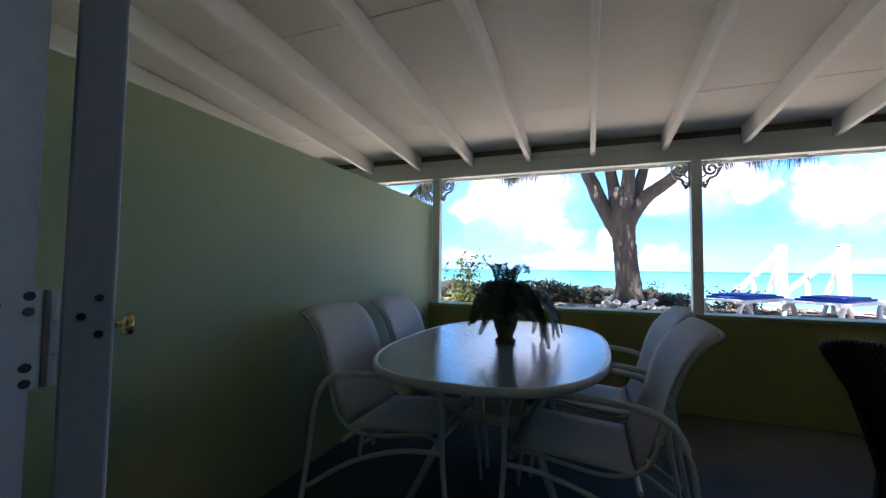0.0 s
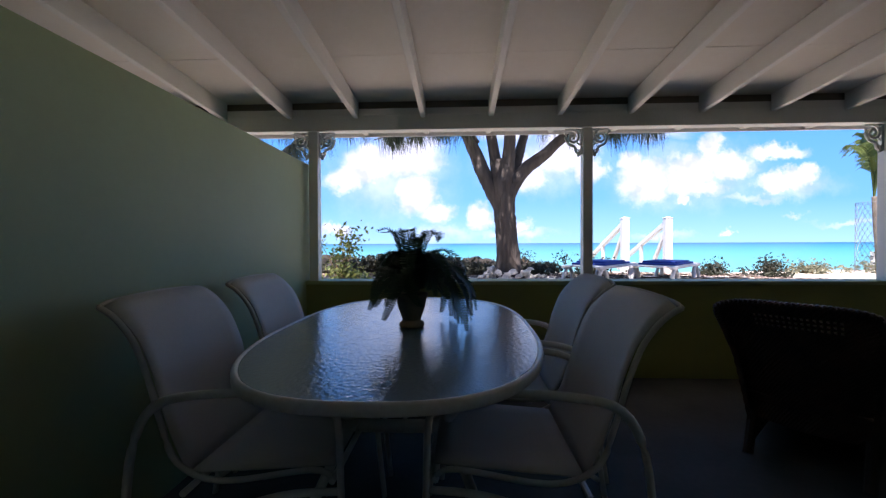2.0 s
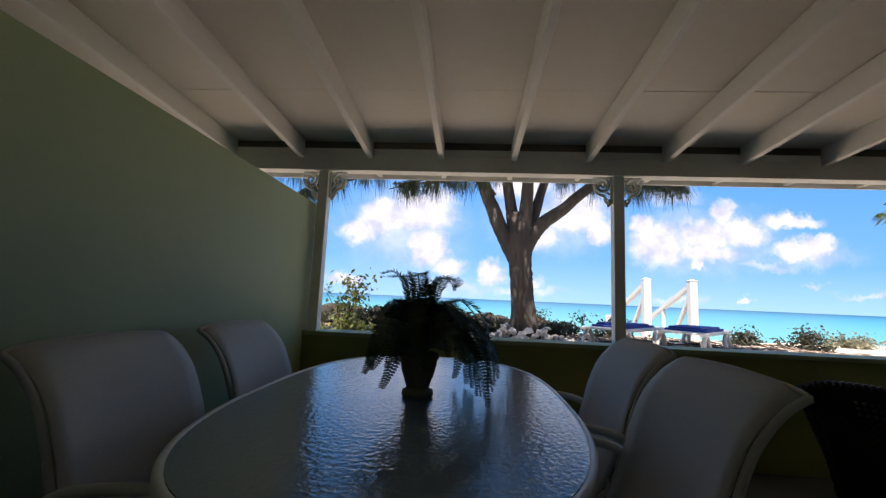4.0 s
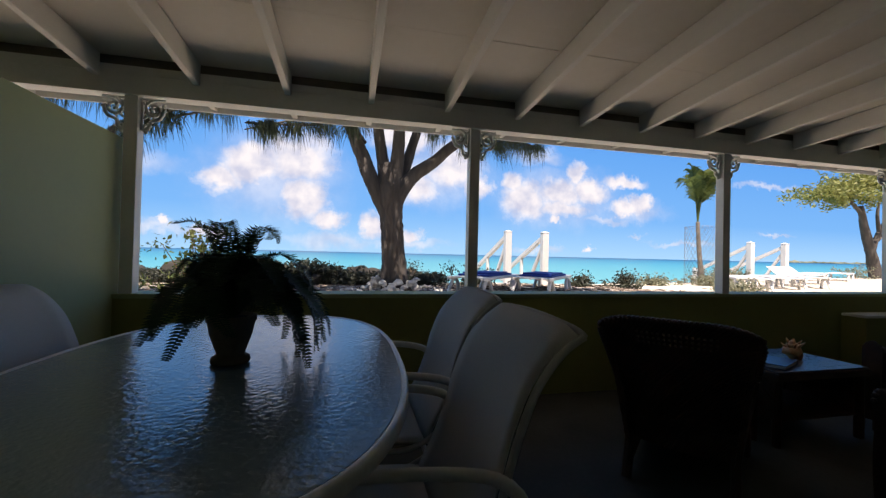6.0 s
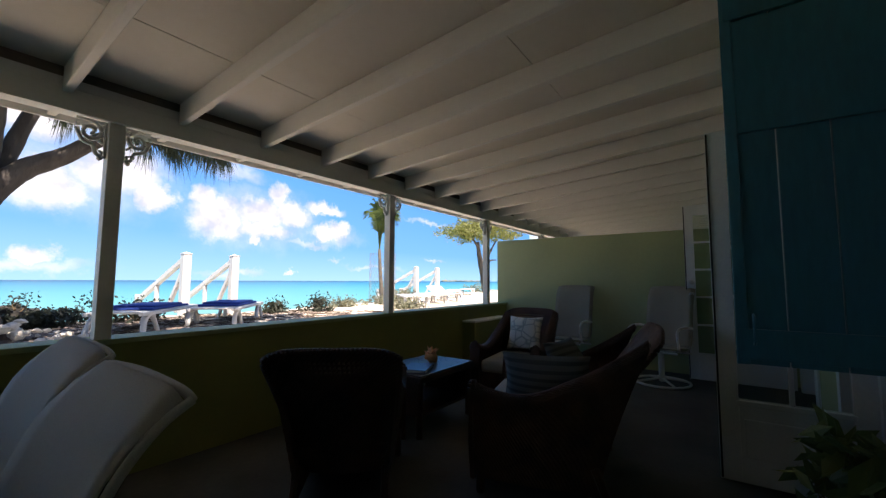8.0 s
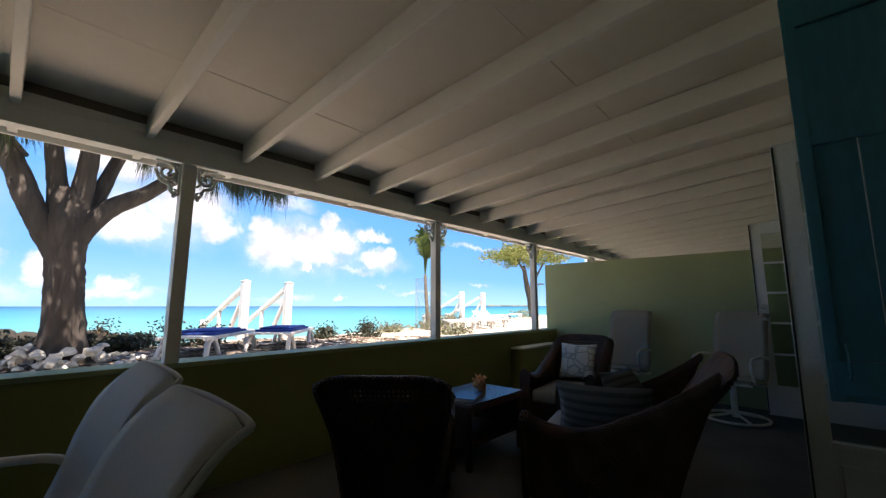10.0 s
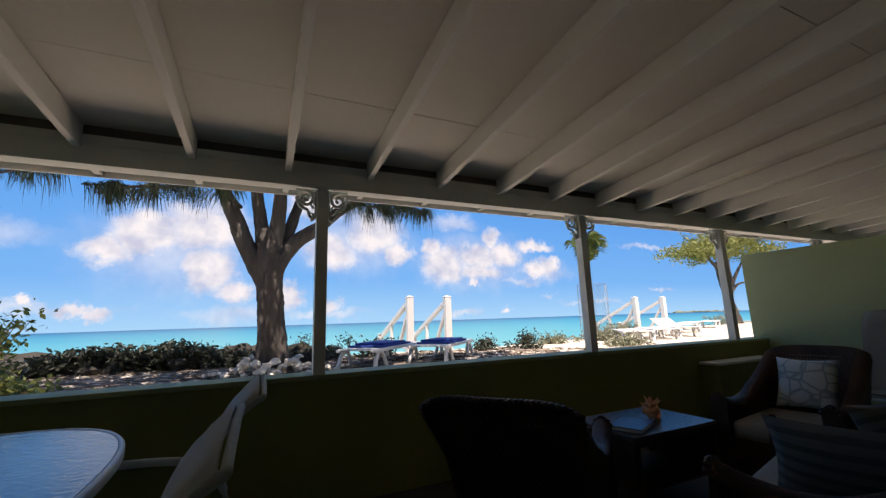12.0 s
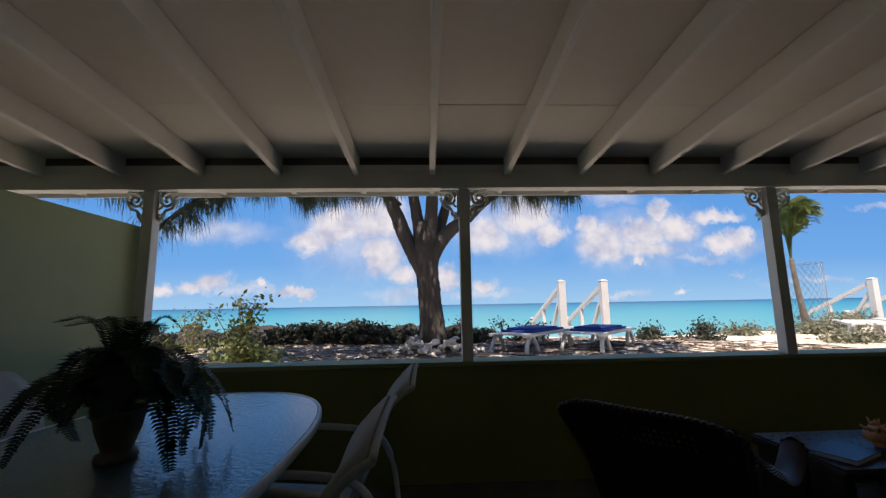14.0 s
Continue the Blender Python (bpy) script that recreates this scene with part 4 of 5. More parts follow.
def pillow(m, label, size, material, group=""):
    p = thing("pillow", m, label, "pillow", group)
    bm = bmesh.new()
    n = 14
    rows = {}
    for sg in (1, -1):
        for i in range(n + 1):
            for j in range(n + 1):
                u, v = 2 * i / n - 1, 2 * j / n - 1
                puff = (1 - abs(u) ** 2.4) * (1 - abs(v) ** 2.4)
                pinch = 1 - 0.09 * (1 - (abs(u) if abs(v) > abs(u) else abs(v)) ** 2)
                rows[sg, i, j] = bm.verts.new((u * size[0] / 2 * pinch, sg * size[1] / 2 * puff ** 0.6, v * size[2] / 2 * pinch))
        for i in range(n):
            for j in range(n):
                q = (rows[sg, i, j], rows[sg, i + 1, j], rows[sg, i + 1, j + 1], rows[sg, i, j + 1])
                bm.faces.new(q if sg < 0 else q[::-1])
    bmesh.ops.remove_doubles(bm, verts=bm.verts, dist=0.0005)
    part("cover", bm, material, p, smooth=True)
    return p


def facing(x, y, deg):
    """A seat's pose: it looks towards deg (0 is +x, 90 is +y)."""
    return pose(x, y, FLOOR, 0, 0, deg - 90)


wicker_seat("wicker_armchair", facing(1.79, 2.74, 40), "dark brown wicker armchair with its back to the table", "armchair", 0.46, flare=0.34)
wicker_seat("wicker_armchair", facing(3.7, 2.6, 188), "dark brown wicker armchair with beige cushion by the low wall", "armchair", 0.48, flare=0.2)
wicker_seat("wicker_loveseat", facing(2.6, 1.89, 104), "dark brown wicker loveseat facing the sea", "sofa", 0.80, 0.87)
pillow(pose(4.02, 2.645, FLOOR + 0.6, 24, 0, 98), "white and grey leaf-print pillow on the wicker armchair", (0.35, 0.13, 0.36), M_LEAFPRINT)
pillow(pose(2.45, 1.82, FLOOR + 0.565, -12, 0, 108), "dark striped pillow on the wicker loveseat", (0.5, 0.17, 0.3), M_STRIPE, "striped pillows")
pillow(pose(2.82, 1.80, FLOOR + 0.58, -28, 0, -8), "dark striped pillow on the wicker loveseat", (0.4, 0.15, 0.36), M_STRIPE, "striped pillows")

# coffee table
ct = thing("coffee_table", pose(2.8, 3.0, FLOOR), "dark wicker coffee table with a glass top", "coffee table")
M_DARKTOP = mat("dark_glass_top", (0.085, 0.062, 0.052), 0.3, var=0.2, bump=0.02, spec=0.4)
part("glass_top", one_box((-0.36, -0.25, 0.435), (0.36, 0.25, 0.445), 0.003), M_DARKTOP, ct, "dark glass top")
part("top_frame", one_box((-0.37, -0.26, 0.39), (0.37, 0.26, 0.434), 0.012), M_WICKER, ct)
for sx in (-1, 1):
    for sy in (-1, 1):
        part("leg", one_tube([(sx * 0.33, sy * 0.22, 0), (sx * 0.33, sy * 0.22, 0.4)], 0.026, 10), M_WICKER, ct)
    bm = bmesh.new()
    weave_sheet(bm, lambda u, v, sx=sx: (sx * 0.345, (u - 0.5) * 0.44, 0.16 + 0.24 * v), 24, 14, 0.012)
    part("side_panel", bm, M_WICKER, ct, "woven wicker panel")
part("shelf", one_box((-0.34, -0.22, 0.14), (0.34, 0.22, 0.16), 0.005), M_WICKER, ct)

bk = thing("book", pose(2.6, 2.9, FLOOR + 0.446, 0, 0, 24), "blue book lying on the coffee table", "book")
part("cover", one_box((-0.13, -0.09, 0), (0.13, 0.09, 0.004), 0.001), M_BOOK, bk)
part("cover", one_box((-0.13, -0.09, 0.022), (0.13, 0.09, 0.026), 0.001), M_BOOK, bk)
part("pages", one_box((-0.125, -0.086, 0.004), (0.125, 0.086, 0.022)), M_PAGES, bk)
cs = thing("conch_shell", pose(2.87, 2.98, FLOOR + 0.446, 0, 0, 30) @ Matrix.Diagonal((0.82, 0.82, 0.88, 1)), "orange and cream conch shell standing on the coffee table", "shell")
bm = bmesh.new()
for k in range(60):
    t = k / 59
    a, r = t * 6.5 * math.pi, 0.052 * (1 - t) ** 0.8 + 0.004
    lump(bm, (0.022 * (1 - t) * math.cos(a), 0.022 * (1 - t) * math.sin(a), 0.05 + 0.1 * t), (r, r, r * 0.8), k * 0.01, 0.25, 1)
for k in range(11):
    a = k * 2 * math.pi / 9
    tube(bm, [(0.04 * math.cos(a), 0.04 * math.sin(a), 0.075 + k * 0.004), (0.078 * math.cos(a), 0.078 * math.sin(a), 0.1 + k * 0.005)], 0.013, 6, 0.002)
tube(bm, smooth_path([(0.02, -0.03, 0.0), (0.05, -0.045, 0.03), (0.06, -0.03, 0.08), (0.03, 0.0, 0.11)], 4), 0.02, 8, 0.008)
lump(bm, (0, 0, 0.03), (0.04, 0.04, 0.03), 3, 0.3, 2)
bmesh.ops.recalc_face_normals(bm, faces=bm.faces)
part("spire", bm, M_SHELL, cs, smooth=True)


# ---------------------------------------------------------------- things outside
def leaves(rng, pts, size, spread, per, long=1.6):
    """Small leaves scattered round points: flat pointed quads at all angles."""
    verts, faces = [], []
    for p in pts:
        for _ in range(per):
            c = Vector(p) + Vector((rng.gauss(0, spread), rng.gauss(0, spread), rng.gauss(0, spread * 0.8)))
            q = Euler((rng.uniform(0, 6.3), rng.uniform(-1, 1), rng.uniform(0, 6.3))).to_matrix()
            s = size * rng.uniform(0.6, 1.3)
            a = len(verts)
            for v in ((-s * long / 2, 0, 0), (0, -s * 0.42, 0.08 * s), (s * long / 2, 0, 0), (0, s * 0.42, 0.08 * s)):
                verts.append(tuple(c + q @ Vector(v)))
            faces.append((a, a + 1, a + 2, a + 3))
    return verts, faces


def rough_tube(pts, radii, n=18, seed=0.0, amp=0.12):
    """A trunk or limb with furrowed bark."""
    bm = bmesh.new()
    pts = [Vector(p) for p in pts]
    rings = []
    for i, p in enumerate(pts):
        h = (p - pts[0]).length / 0.05
        d = (pts[min(i + 1, len(pts) - 1)] - pts[max(i - 1, 0)]).normalized()
        a = d.cross(Vector((0.2, 1, 0.1))).normalized()
        b = d.cross(a).normalized()
        ring = []
        for j in range(n):
            t = 2 * math.pi * j / n
            k = 1 + amp * noise.noise(Vector((math.cos(t) * 3.2 + seed, math.sin(t) * 3.2, h * 0.22))) + amp * 0.5 * noise.noise(Vector((math.cos(t) * 9 + seed, math.sin(t) * 9, h * 0.4)))
            if n > 20:
                # deep upright furrows and plates
                k -= 0.07 * max(0.0, 1 - 5 * abs(noise.noise(Vector((math.cos(t) * 7 + seed, math.sin(t) * 7, h * 0.14 + 5))))) + 0.03 * noise.noise(Vector((math.cos(t) * 15, math.sin(t) * 15, h * 0.3)))
            ring.append(bm.verts.new(p + (a * math.cos(t) + b * math.sin(t)) * radii[i] * k))
        rings.append(ring)
    for u, v in zip(rings, rings[1:]):
        for j in range(n):
            bm.faces.new((u[j], u[(j + 1) % n], v[(j + 1) % n], v[j]))
    bm.faces.new(rings[0][::-1])
    bm.faces.new(rings[-1])
    bmesh.ops.recalc_face_normals(bm, faces=bm.faces)
    return bm


def limb_path(pts, radii, per=8):
    p = smooth_path(pts, per)
    k = np.interp(np.linspace(0, len(pts) - 1, len(p)), range(len(pts)), radii)
    return p, list(k)


# the large casuarina in front of the porch
TREE = Vector((0.68, 7.45, GROUND - 0.03))
tree = thing("casuarina_tree", Matrix.Translation(TREE), "old casuarina tree with furrowed grey-brown bark and drooping needles", "tree")
p, r = limb_path([(0.06, 0, -0.05), (0.03, 0, 0.25), (-0.02, 0, 0.9), (-0.06, 0, 1.4), (-0.08, 0, 1.75), (-0.08, 0.03, 2.15)], [0.3, 0.215, 0.175, 0.178, 0.225, 0.15], 20)
part("trunk", rough_tube(p, r, 72, 1.0, 0.16), M_BARK, tree, smooth=True)
FORKS = (((-0.07, 0, 1.2), (-0.22, 0, 1.55), (-0.42, 0.0, 1.95), (-0.58, 0.05, 2.35), (-0.9, 0.05, 2.9), (-1.9, -0.2, 3.4)),
         ((-0.08, 0.0, 1.3), (-0.14, 0.05, 1.7), (-0.2, 0.1, 2.2), (-0.3, 0.1, 2.9), (-0.3, 0.2, 4.2)),
         ((-0.07, 0.0, 1.3), (-0.02, 0.0, 1.7), (0.03, -0.05, 2.3), (0.08, 0.0, 3.0), (0.3, 0.2, 4.3)),
         ((-0.06, 0.03, 1.35), (0.05, 0.1, 1.75), (0.2, 0.15, 2.2), (0.42, 0.3, 2.9), (0.9, 0.6, 4.0)),
         ((-0.05, 0.0, 1.25), (0.06, -0.04, 1.65), (0.3, -0.05, 1.98), (0.62, -0.1, 2.22), (1.1, -0.15, 2.62), (2.2, -0.1, 3.2)))
FORK_RADII = ((0.1, 0.135, 0.125, 0.11, 0.085, 0.03), (0.1, 0.125, 0.1, 0.085, 0.05), (0.1, 0.125, 0.105, 0.085, 0.05), (0.08, 0.11, 0.09, 0.075, 0.04), (0.1, 0.135, 0.11, 0.095, 0.08, 0.035))
for k, (pts, rad) in enumerate(zip(FORKS, FORK_RADII)):
    p, r = limb_path(pts, rad, 7)
    part("limb", rough_tube(p, r, 32, 3.0 + k * 2, 0.14), M_BARK, tree, smooth=True)
p, r = limb_path([(-0.43, 0, 1.98), (-0.54, -0.02, 2.06), (-0.6, -0.02, 2.17)], [0.07, 0.055, 0.03], 4)
part("branch_stub", rough_tube(p, r, 10, 5, 0.2), M_BARK, tree, smooth=True)
# long side boughs that carry the hanging sprays
BOUGHS = (((-0.85, -0.1, 3.0), (-1.9, -0.6, 2.95), (-2.7, -1.0, 2.5), (-3.12, -1.05, 2.3), (-3.43, -1.05, 2.12), (-3.72, -1.05, 1.88), (-3.95, -1.05, 1.7)),
          ((-0.5, 0.1, 2.5), (-0.8, -0.5, 2.62), (-1.3, -0.58, 2.5), (-1.75, -0.6, 2.46), (-2.15, -0.6, 2.44)),
          ((-1.5, -0.4, 3.0), (-2.1, -0.8, 2.75), (-2.6, -0.95, 2.42), (-3.0, -1.0, 2.3)),
          ((0.3, 0.3, 2.9), (0.8, -0.4, 2.7), (1.2, -0.55, 2.5), (1.45, -0.6, 2.48)), ((1.2, -0.1, 2.75), (1.6, -0.5, 2.66), (1.95, -0.6, 2.52), (2.25, -0.6, 2.45)),
          ((-2.9, -1.0, 2.5), (-3.9, -1.0, 2.55), (-4.8, -1.0, 2.4)), ((-0.6, 0.5, 3.2), (-1.6, 0.9, 3.05), (-2.6, 1.2, 2.85)))
BOUGH_SIZE = (0.075, 0.03, 0.03, 0.03, 0.03, 0.03, 0.035)
rng = random.Random(11)
v_all, f_all = [], []


def needle_tuft(base, away, count, length):
    """Fine jointed branchlets that leave a twig, arch over and hang."""
    for _ in range(count):
        o = (away + Vector((rng.gauss(0, 0.5), rng.gauss(0, 0.5), rng.gauss(0.1, 0.3)))) * 0.09
        ln = length * rng.uniform(0.55, 1.1)
        a0 = base + Vector((rng.gauss(0, 0.02), rng.gauss(0, 0.02), 0))
        m0 = a0 + o + Vector((0, 0, -ln * 0.3))
        b0 = a0 + o * 1.5 + Vector((rng.gauss(0, 0.02), rng.gauss(0, 0.02), -ln))
        w = Vector((rng.uniform(-1, 1), rng.uniform(-0.4, 0.4), 0)).normalized() * 0.0042
        i0 = len(v_all)
        v_all.extend(tuple(q) for q in (a0 - w, a0 + w, m0 + w, m0 - w, b0))
        f_all.extend([(i0, i0 + 1, i0 + 2, i0 + 3), (i0 + 3, i0 + 2, i0 + 4)])


for k, (pts, size) in enumerate(zip(BOUGHS, BOUGH_SIZE)):
    p, r = limb_path(pts, np.linspace(size, size * 0.3, len(pts)), 9)
    part("bough", rough_tube(p, r, 9, k, 0.12), M_BARK, tree, smooth=True)
    for q in p[10 if k == 0 else 5::2]:
        if rng.random() < 0.12:
            continue
        # a side twig with tufts along it
        a = rng.uniform(0, 6.28)
        away = Vector((math.cos(a), math.sin(a) * 0.6, 0.1))
        reach = rng.uniform(0.12, 0.4)
        for j in range(4):
            needle_tuft(Vector(q) + away * reach * j / 3 + Vector((0, 0, 0.03 - 0.05 * (j / 3) ** 2)), away, 15, rng.uniform(0.2, 0.46))
# a high crown out of view, flattened and shifted to shade the sand
for _ in range(2700):
    a, rr = rng.uniform(0, 6.28), 4.4 * math.sqrt(rng.random())
    b = Vector((rr * math.cos(a) - 0.9, rr * math.sin(a) * 0.3 - 1.45, 4.0 + rng.uniform(-0.5, 1.6)))
    for _ in range(5):
        w, e = Vector((rng.uniform(-1, 1), rng.uniform(-1, 1), 0)).normalized() * 0.03, Vector((rng.gauss(0, 0.12), rng.gauss(0, 0.12), -rng.uniform(0.2, 0.5)))
        i0 = len(v_all)
        v_all += [tuple(b - w), tuple(b + w), tuple(b + e)]
        f_all.append((i0, i0 + 1, i0 + 2))
raw_part("crown", v_all, f_all, M_NEEDLE, tree, "stuff")
# fallen needles and twigs on the sand under it
lv, lf = [], []
for _ in range(6500):
    a, rr = rng.uniform(0, 6.28), 5.2 * rng.random() ** 0.6
    x, y = TREE.x + rr * math.cos(a) * 1.25, TREE.y + rr * math.sin(a) * 0.6
    if not 6.4 < y < 9.9:
        continue
    z = GROUND + 0.05 * noise.noise(Vector((x * 0.7, y * 0.7, 0))) + 0.03 * noise.noise(Vector((x * 2.6, y * 2.6, 4))) + 0.006
    q, ln, w = rng.uniform(0, 3.14), rng.uniform(0.04, 0.14), rng.uniform(0.006, 0.02)
    d, e = Vector((math.cos(q), math.sin(q), 0)) * ln, Vector((-math.sin(q), math.cos(q), 0)) * w
    c, i0 = Vector((x, y, z)), len(lv)
    lv += [tuple(c - d - e), tuple(c + d - e), tuple(c + d + e + Vector((0, 0, 0.012))), tuple(c - d + e + Vector((0, 0, 0.008)))]
    lf.append((i0, i0 + 1, i0 + 2, i0 + 3))
lt = raw_part("needle_litter", lv, lf, mat("fallen_needles", (0.16, 0.125, 0.10), 0.95, var=0.3), None, "stuff")
tagged(lt, "brown fallen needles and twigs on the sand", "litter")
# stones heaped round its foot
rng = random.Random(5)
for k in range(120):
    a = rng.uniform(0, 2 * math.pi)
    rr = rng.uniform(0.28, 0.95) if k > 36 else rng.uniform(0.26, 0.5)
    s = rng.uniform(0.028, 0.066) * (1.15 if rr < 0.5 else 0.85)
    z = GROUND + s * 0.4 + max(0, 0.24 - 0.38 * (rr - 0.25)) * rng.uniform(0.2, 1.1)
    bm = bmesh.new()
    for _ in range(15):
        d = Vector((rng.gauss(0, 1), rng.gauss(0, 1), rng.gauss(0, 1))).normalized() * rng.uniform(0.75, 1.15)
        bm.verts.new((d.x * s * 1.25, d.y * s, d.z * s * 0.85))
    hull = bmesh.ops.convex_hull(bm, input=bm.verts)
    bmesh.ops.delete(bm, geom=[q for q in hull["geom_interior"] if isinstance(q, bmesh.types.BMVert)], context="VERTS")
    bmesh.ops.bevel(bm, geom=bm.edges[:], offset=s * 0.08, segments=1, affect="EDGES")
    st = part("stone", bm, M_ROCK, None)
    tagged(st, "pale rough coral stone heaped at the foot of the tree", "stone", "stones round the tree")
    st.matrix_basis = pose(TREE.x + rr * math.cos(a), TREE.y - 0.05 + rr * math.sin(a) * 0.8, z, rng.uniform(0, 50), 0, rng.uniform(0, 360))


def sun_lounger(m, raised, cushion, label="white plastic sun lounger on the sand"):
    """Head towards +y; origin on the ground."""
    c = thing("sun_lounger", m, label, "sun lounger", "sun loungers")
    H, W = 0.3, 0.31
    for s in (-1, 1):
        part("side_rail", one_box((s * W - 0.03, -0.95, H - 0.05), (s * W + 0.03, 0.95, H), 0.012), M_PLASTIC, c)
        for y in (-0.72, 0.66):
            arch = smooth_path([(s * (W + 0.02), y - 0.2, 0.0), (s * W, y - 0.14, 0.15), (s * W, y - 0.04, 0.25), (s * W, y + 0.04, 0.25), (s * W, y + 0.14, 0.15), (s * (W + 0.02), y + 0.2, 0.0)], 4)
            part("leg", one_tube(arch, 0.034, 8, flat=0.8), M_PLASTIC, c, "arched moulded leg", smooth=True)
    for k in range(7):
        y = -0.9 + k * 0.16
        part("slat", one_box((-W, y, H - 0.025), (W, y + 0.12, H + 0.002), 0.006), M_PLASTIC, c)
    mm = Matrix.Translation((0, 0.24, H)) @ pose(0, 0, 0, raised)
    for k in range(5):
        part("back_slat", one_box((-W, 0.02 + k * 0.14, -0.02), (W, 0.13 + k * 0.14, 0.004), 0.006, mm), M_PLASTIC, c)
    if cushion:
        cu = thing("lounger_cushion", m @ Matrix.Translation((0, 0, H + 0.004)), "folded blue canvas cushion on the sun lounger", "cushion", "blue cushions")
        part("pad", one_box((-0.3, -0.62, 0), (0.3, 0.55, 0.035), 0.014), M_BLUE, cu, smooth=True)
        part("pad", one_box((-0.27, -0.5, 0.036), (0.28, 0.35, 0.066), 0.012), M_BLUE, cu, smooth=True)
    return c


for x, y, a, rz, cu in ((2.5, 8.0, 0, -42, 1), (3.65, 7.95, 0, -42, 1), (9.3, 8.6, 0, -40, 0), (10.6, 8.9, 0, -36, 0), (12.0, 9.4, 20, -30, 0), (14.4, 11.0, 0, -36, 0), (16.6, 12.0, 0, -60, 0), (18.5, 12.4, 0, -64, 0)):
    sun_lounger(pose(x, y, GROUND - 0.01, 0, 0, rz), a, cu)


def sea_rail(m):
    """A white post with a braced handrail that slopes down to the water."""
    c = thing("braced_post", m, "white painted post with a sloping braced rail", "post", "white braced posts")
    part("post", one_box((-0.076, -0.076, 0), (0.076, 0.076, 1.26), 0.008), M_PLASTIC, c)
    bm = bmesh.new()
    lathe(bm, [(0.115, 1.26), (0.115, 1.275), (0.08, 1.285), (0.0, 1.31)], 4)
    bmesh.ops.transform(bm, matrix=pose(0, 0, 0, 0, 0, 45), verts=bm.verts)
    part("cap", bm, M_PLASTIC, c)
    def bar(a, b, w):
        d = Vector(b) - Vector(a)
        q = d.to_track_quat("Z", "Y").to_matrix().to_4x4()
        return one_box((-w, -w, 0), (w, w, d.length), 0.004, Matrix.Translation(a) @ q)
    part("sloping_rail", bar((-0.2, 1.8, 0.3), (0, 0.06, 1.16), 0.045), M_PLASTIC, c)
    part("brace", bar((-0.07, 0.62, 0.1), (0, 0.06, 0.98), 0.035), M_PLASTIC, c)
    part("brace", bar((-0.03, 0.3, 0.1), (0, 0.06, 0.36), 0.035), M_PLASTIC, c)
    part("baluster", bar((-0.12, 1.05, 0.1), (-0.12, 1.05, 0.62), 0.035), M_PLASTIC, c)
    part("low_rail", bar((-0.2, 1.8, 0.14), (0, 0.06, 0.14), 0.035), M_PLASTIC, c)
    part("newel", one_box((-0.26, 1.76, -0.2), (-0.14, 1.88, 0.42), 0.02), M_PLASTIC, c)
    return c


rail = sea_rail(pose(3.632, 9.77, GROUND - 0.03))
for x, y in ((4.577, 9.74), (12.05, 10.7), (13.42, 10.7)):
    copy_thing(rail, pose(x, y, GROUND - 0.03))


def shrub(name, m, label, rng, h, spread, stems, leaf, size, per, low=0.0, low_mat=None):
    """Thin stems from one foot with leaves in loose clumps towards their ends."""
    s = thing(name, m, label, "shrub")
    tips = []
    for k in range(stems):
        a, r = rng.uniform(0, 6.28), spread * rng.uniform(0.2, 1)
        top = Vector((r * math.cos(a), r * math.sin(a) * 0.6, h * rng.uniform(0.55, 1.0)))
        pts = smooth_path([(top.x * 0.1, top.y * 0.1, 0), (top.x * 0.4 + rng.gauss(0, 0.04), top.y * 0.4, top.z * 0.5), top], 4)
        part("stem", one_tube(pts, 0.011, 5, 0.004), M_STEM, s)
        tips += [p for p in pts[4:]] + [top + Vector((rng.gauss(0, 0.08), rng.gauss(0, 0.08), rng.gauss(0, 0.05))) for _ in range(2)]
    v, f = leaves(rng, tips, size, 0.055 + size * 0.4, per)
    raw_part("foliage", v, f, leaf, s, "stuff")
    if low:
        v, f = leaves(rng, [(rng.gauss(0, spread * 0.7), rng.gauss(0, 0.15), rng.uniform(0.03, low)) for _ in range(34)], size * 1.2, 0.06, 5, 2.4)
        raw_part("low_foliage", v, f, low_mat or leaf, s, "stuff")
    return s


rng = random.Random(21)
shrub("sea_shrub", pose(-2.05, 6.8, GROUND - 0.02), "tall open shrub with yellow-green leaves on the sand", rng, 0.95, 0.4, 11, M_SHRUB, 0.05, 5, 0.16)
shrub("sea_shrub", pose(-3.75, 8.6, GROUND - 0.02), "small leafy shrub on the shore", rng, 0.75, 0.4, 6, M_SHRUB, 0.04, 6, 0.15)
shrub("sea_shrub", pose(-1.8, 6.7, GROUND - 0.02), "low yellow-green sprouts under the shrub", rng, 0.3, 0.42, 9, M_SHRUB, 0.048, 5, 0.12)
for x, y, h, w in ((5.25, 9.2, 0.26, 0.15), (6.15, 8.9, 0.38, 0.33), (7.3, 9.3, 0.28, 0.35), (8.9, 9.3, 0.34, 0.5), (2.75, 9.3, 0.4, 0.3), (10.2, 10.2, 0.5, 0.7), (11.6, 10.9, 0.45, 0.6), (8.2, 7.8, 0.22, 0.4), (22.0, 14.0, 0.7, 1.0)):
    shrub("grey_shrub", pose(x, y, GROUND - 0.03), "low grey-green beach shrub on the sand", rng, h * 0.82, w * 1.2, 12, M_GREY if x > 6.5 else M_SCRUB, 0.045, 7, 0.12)
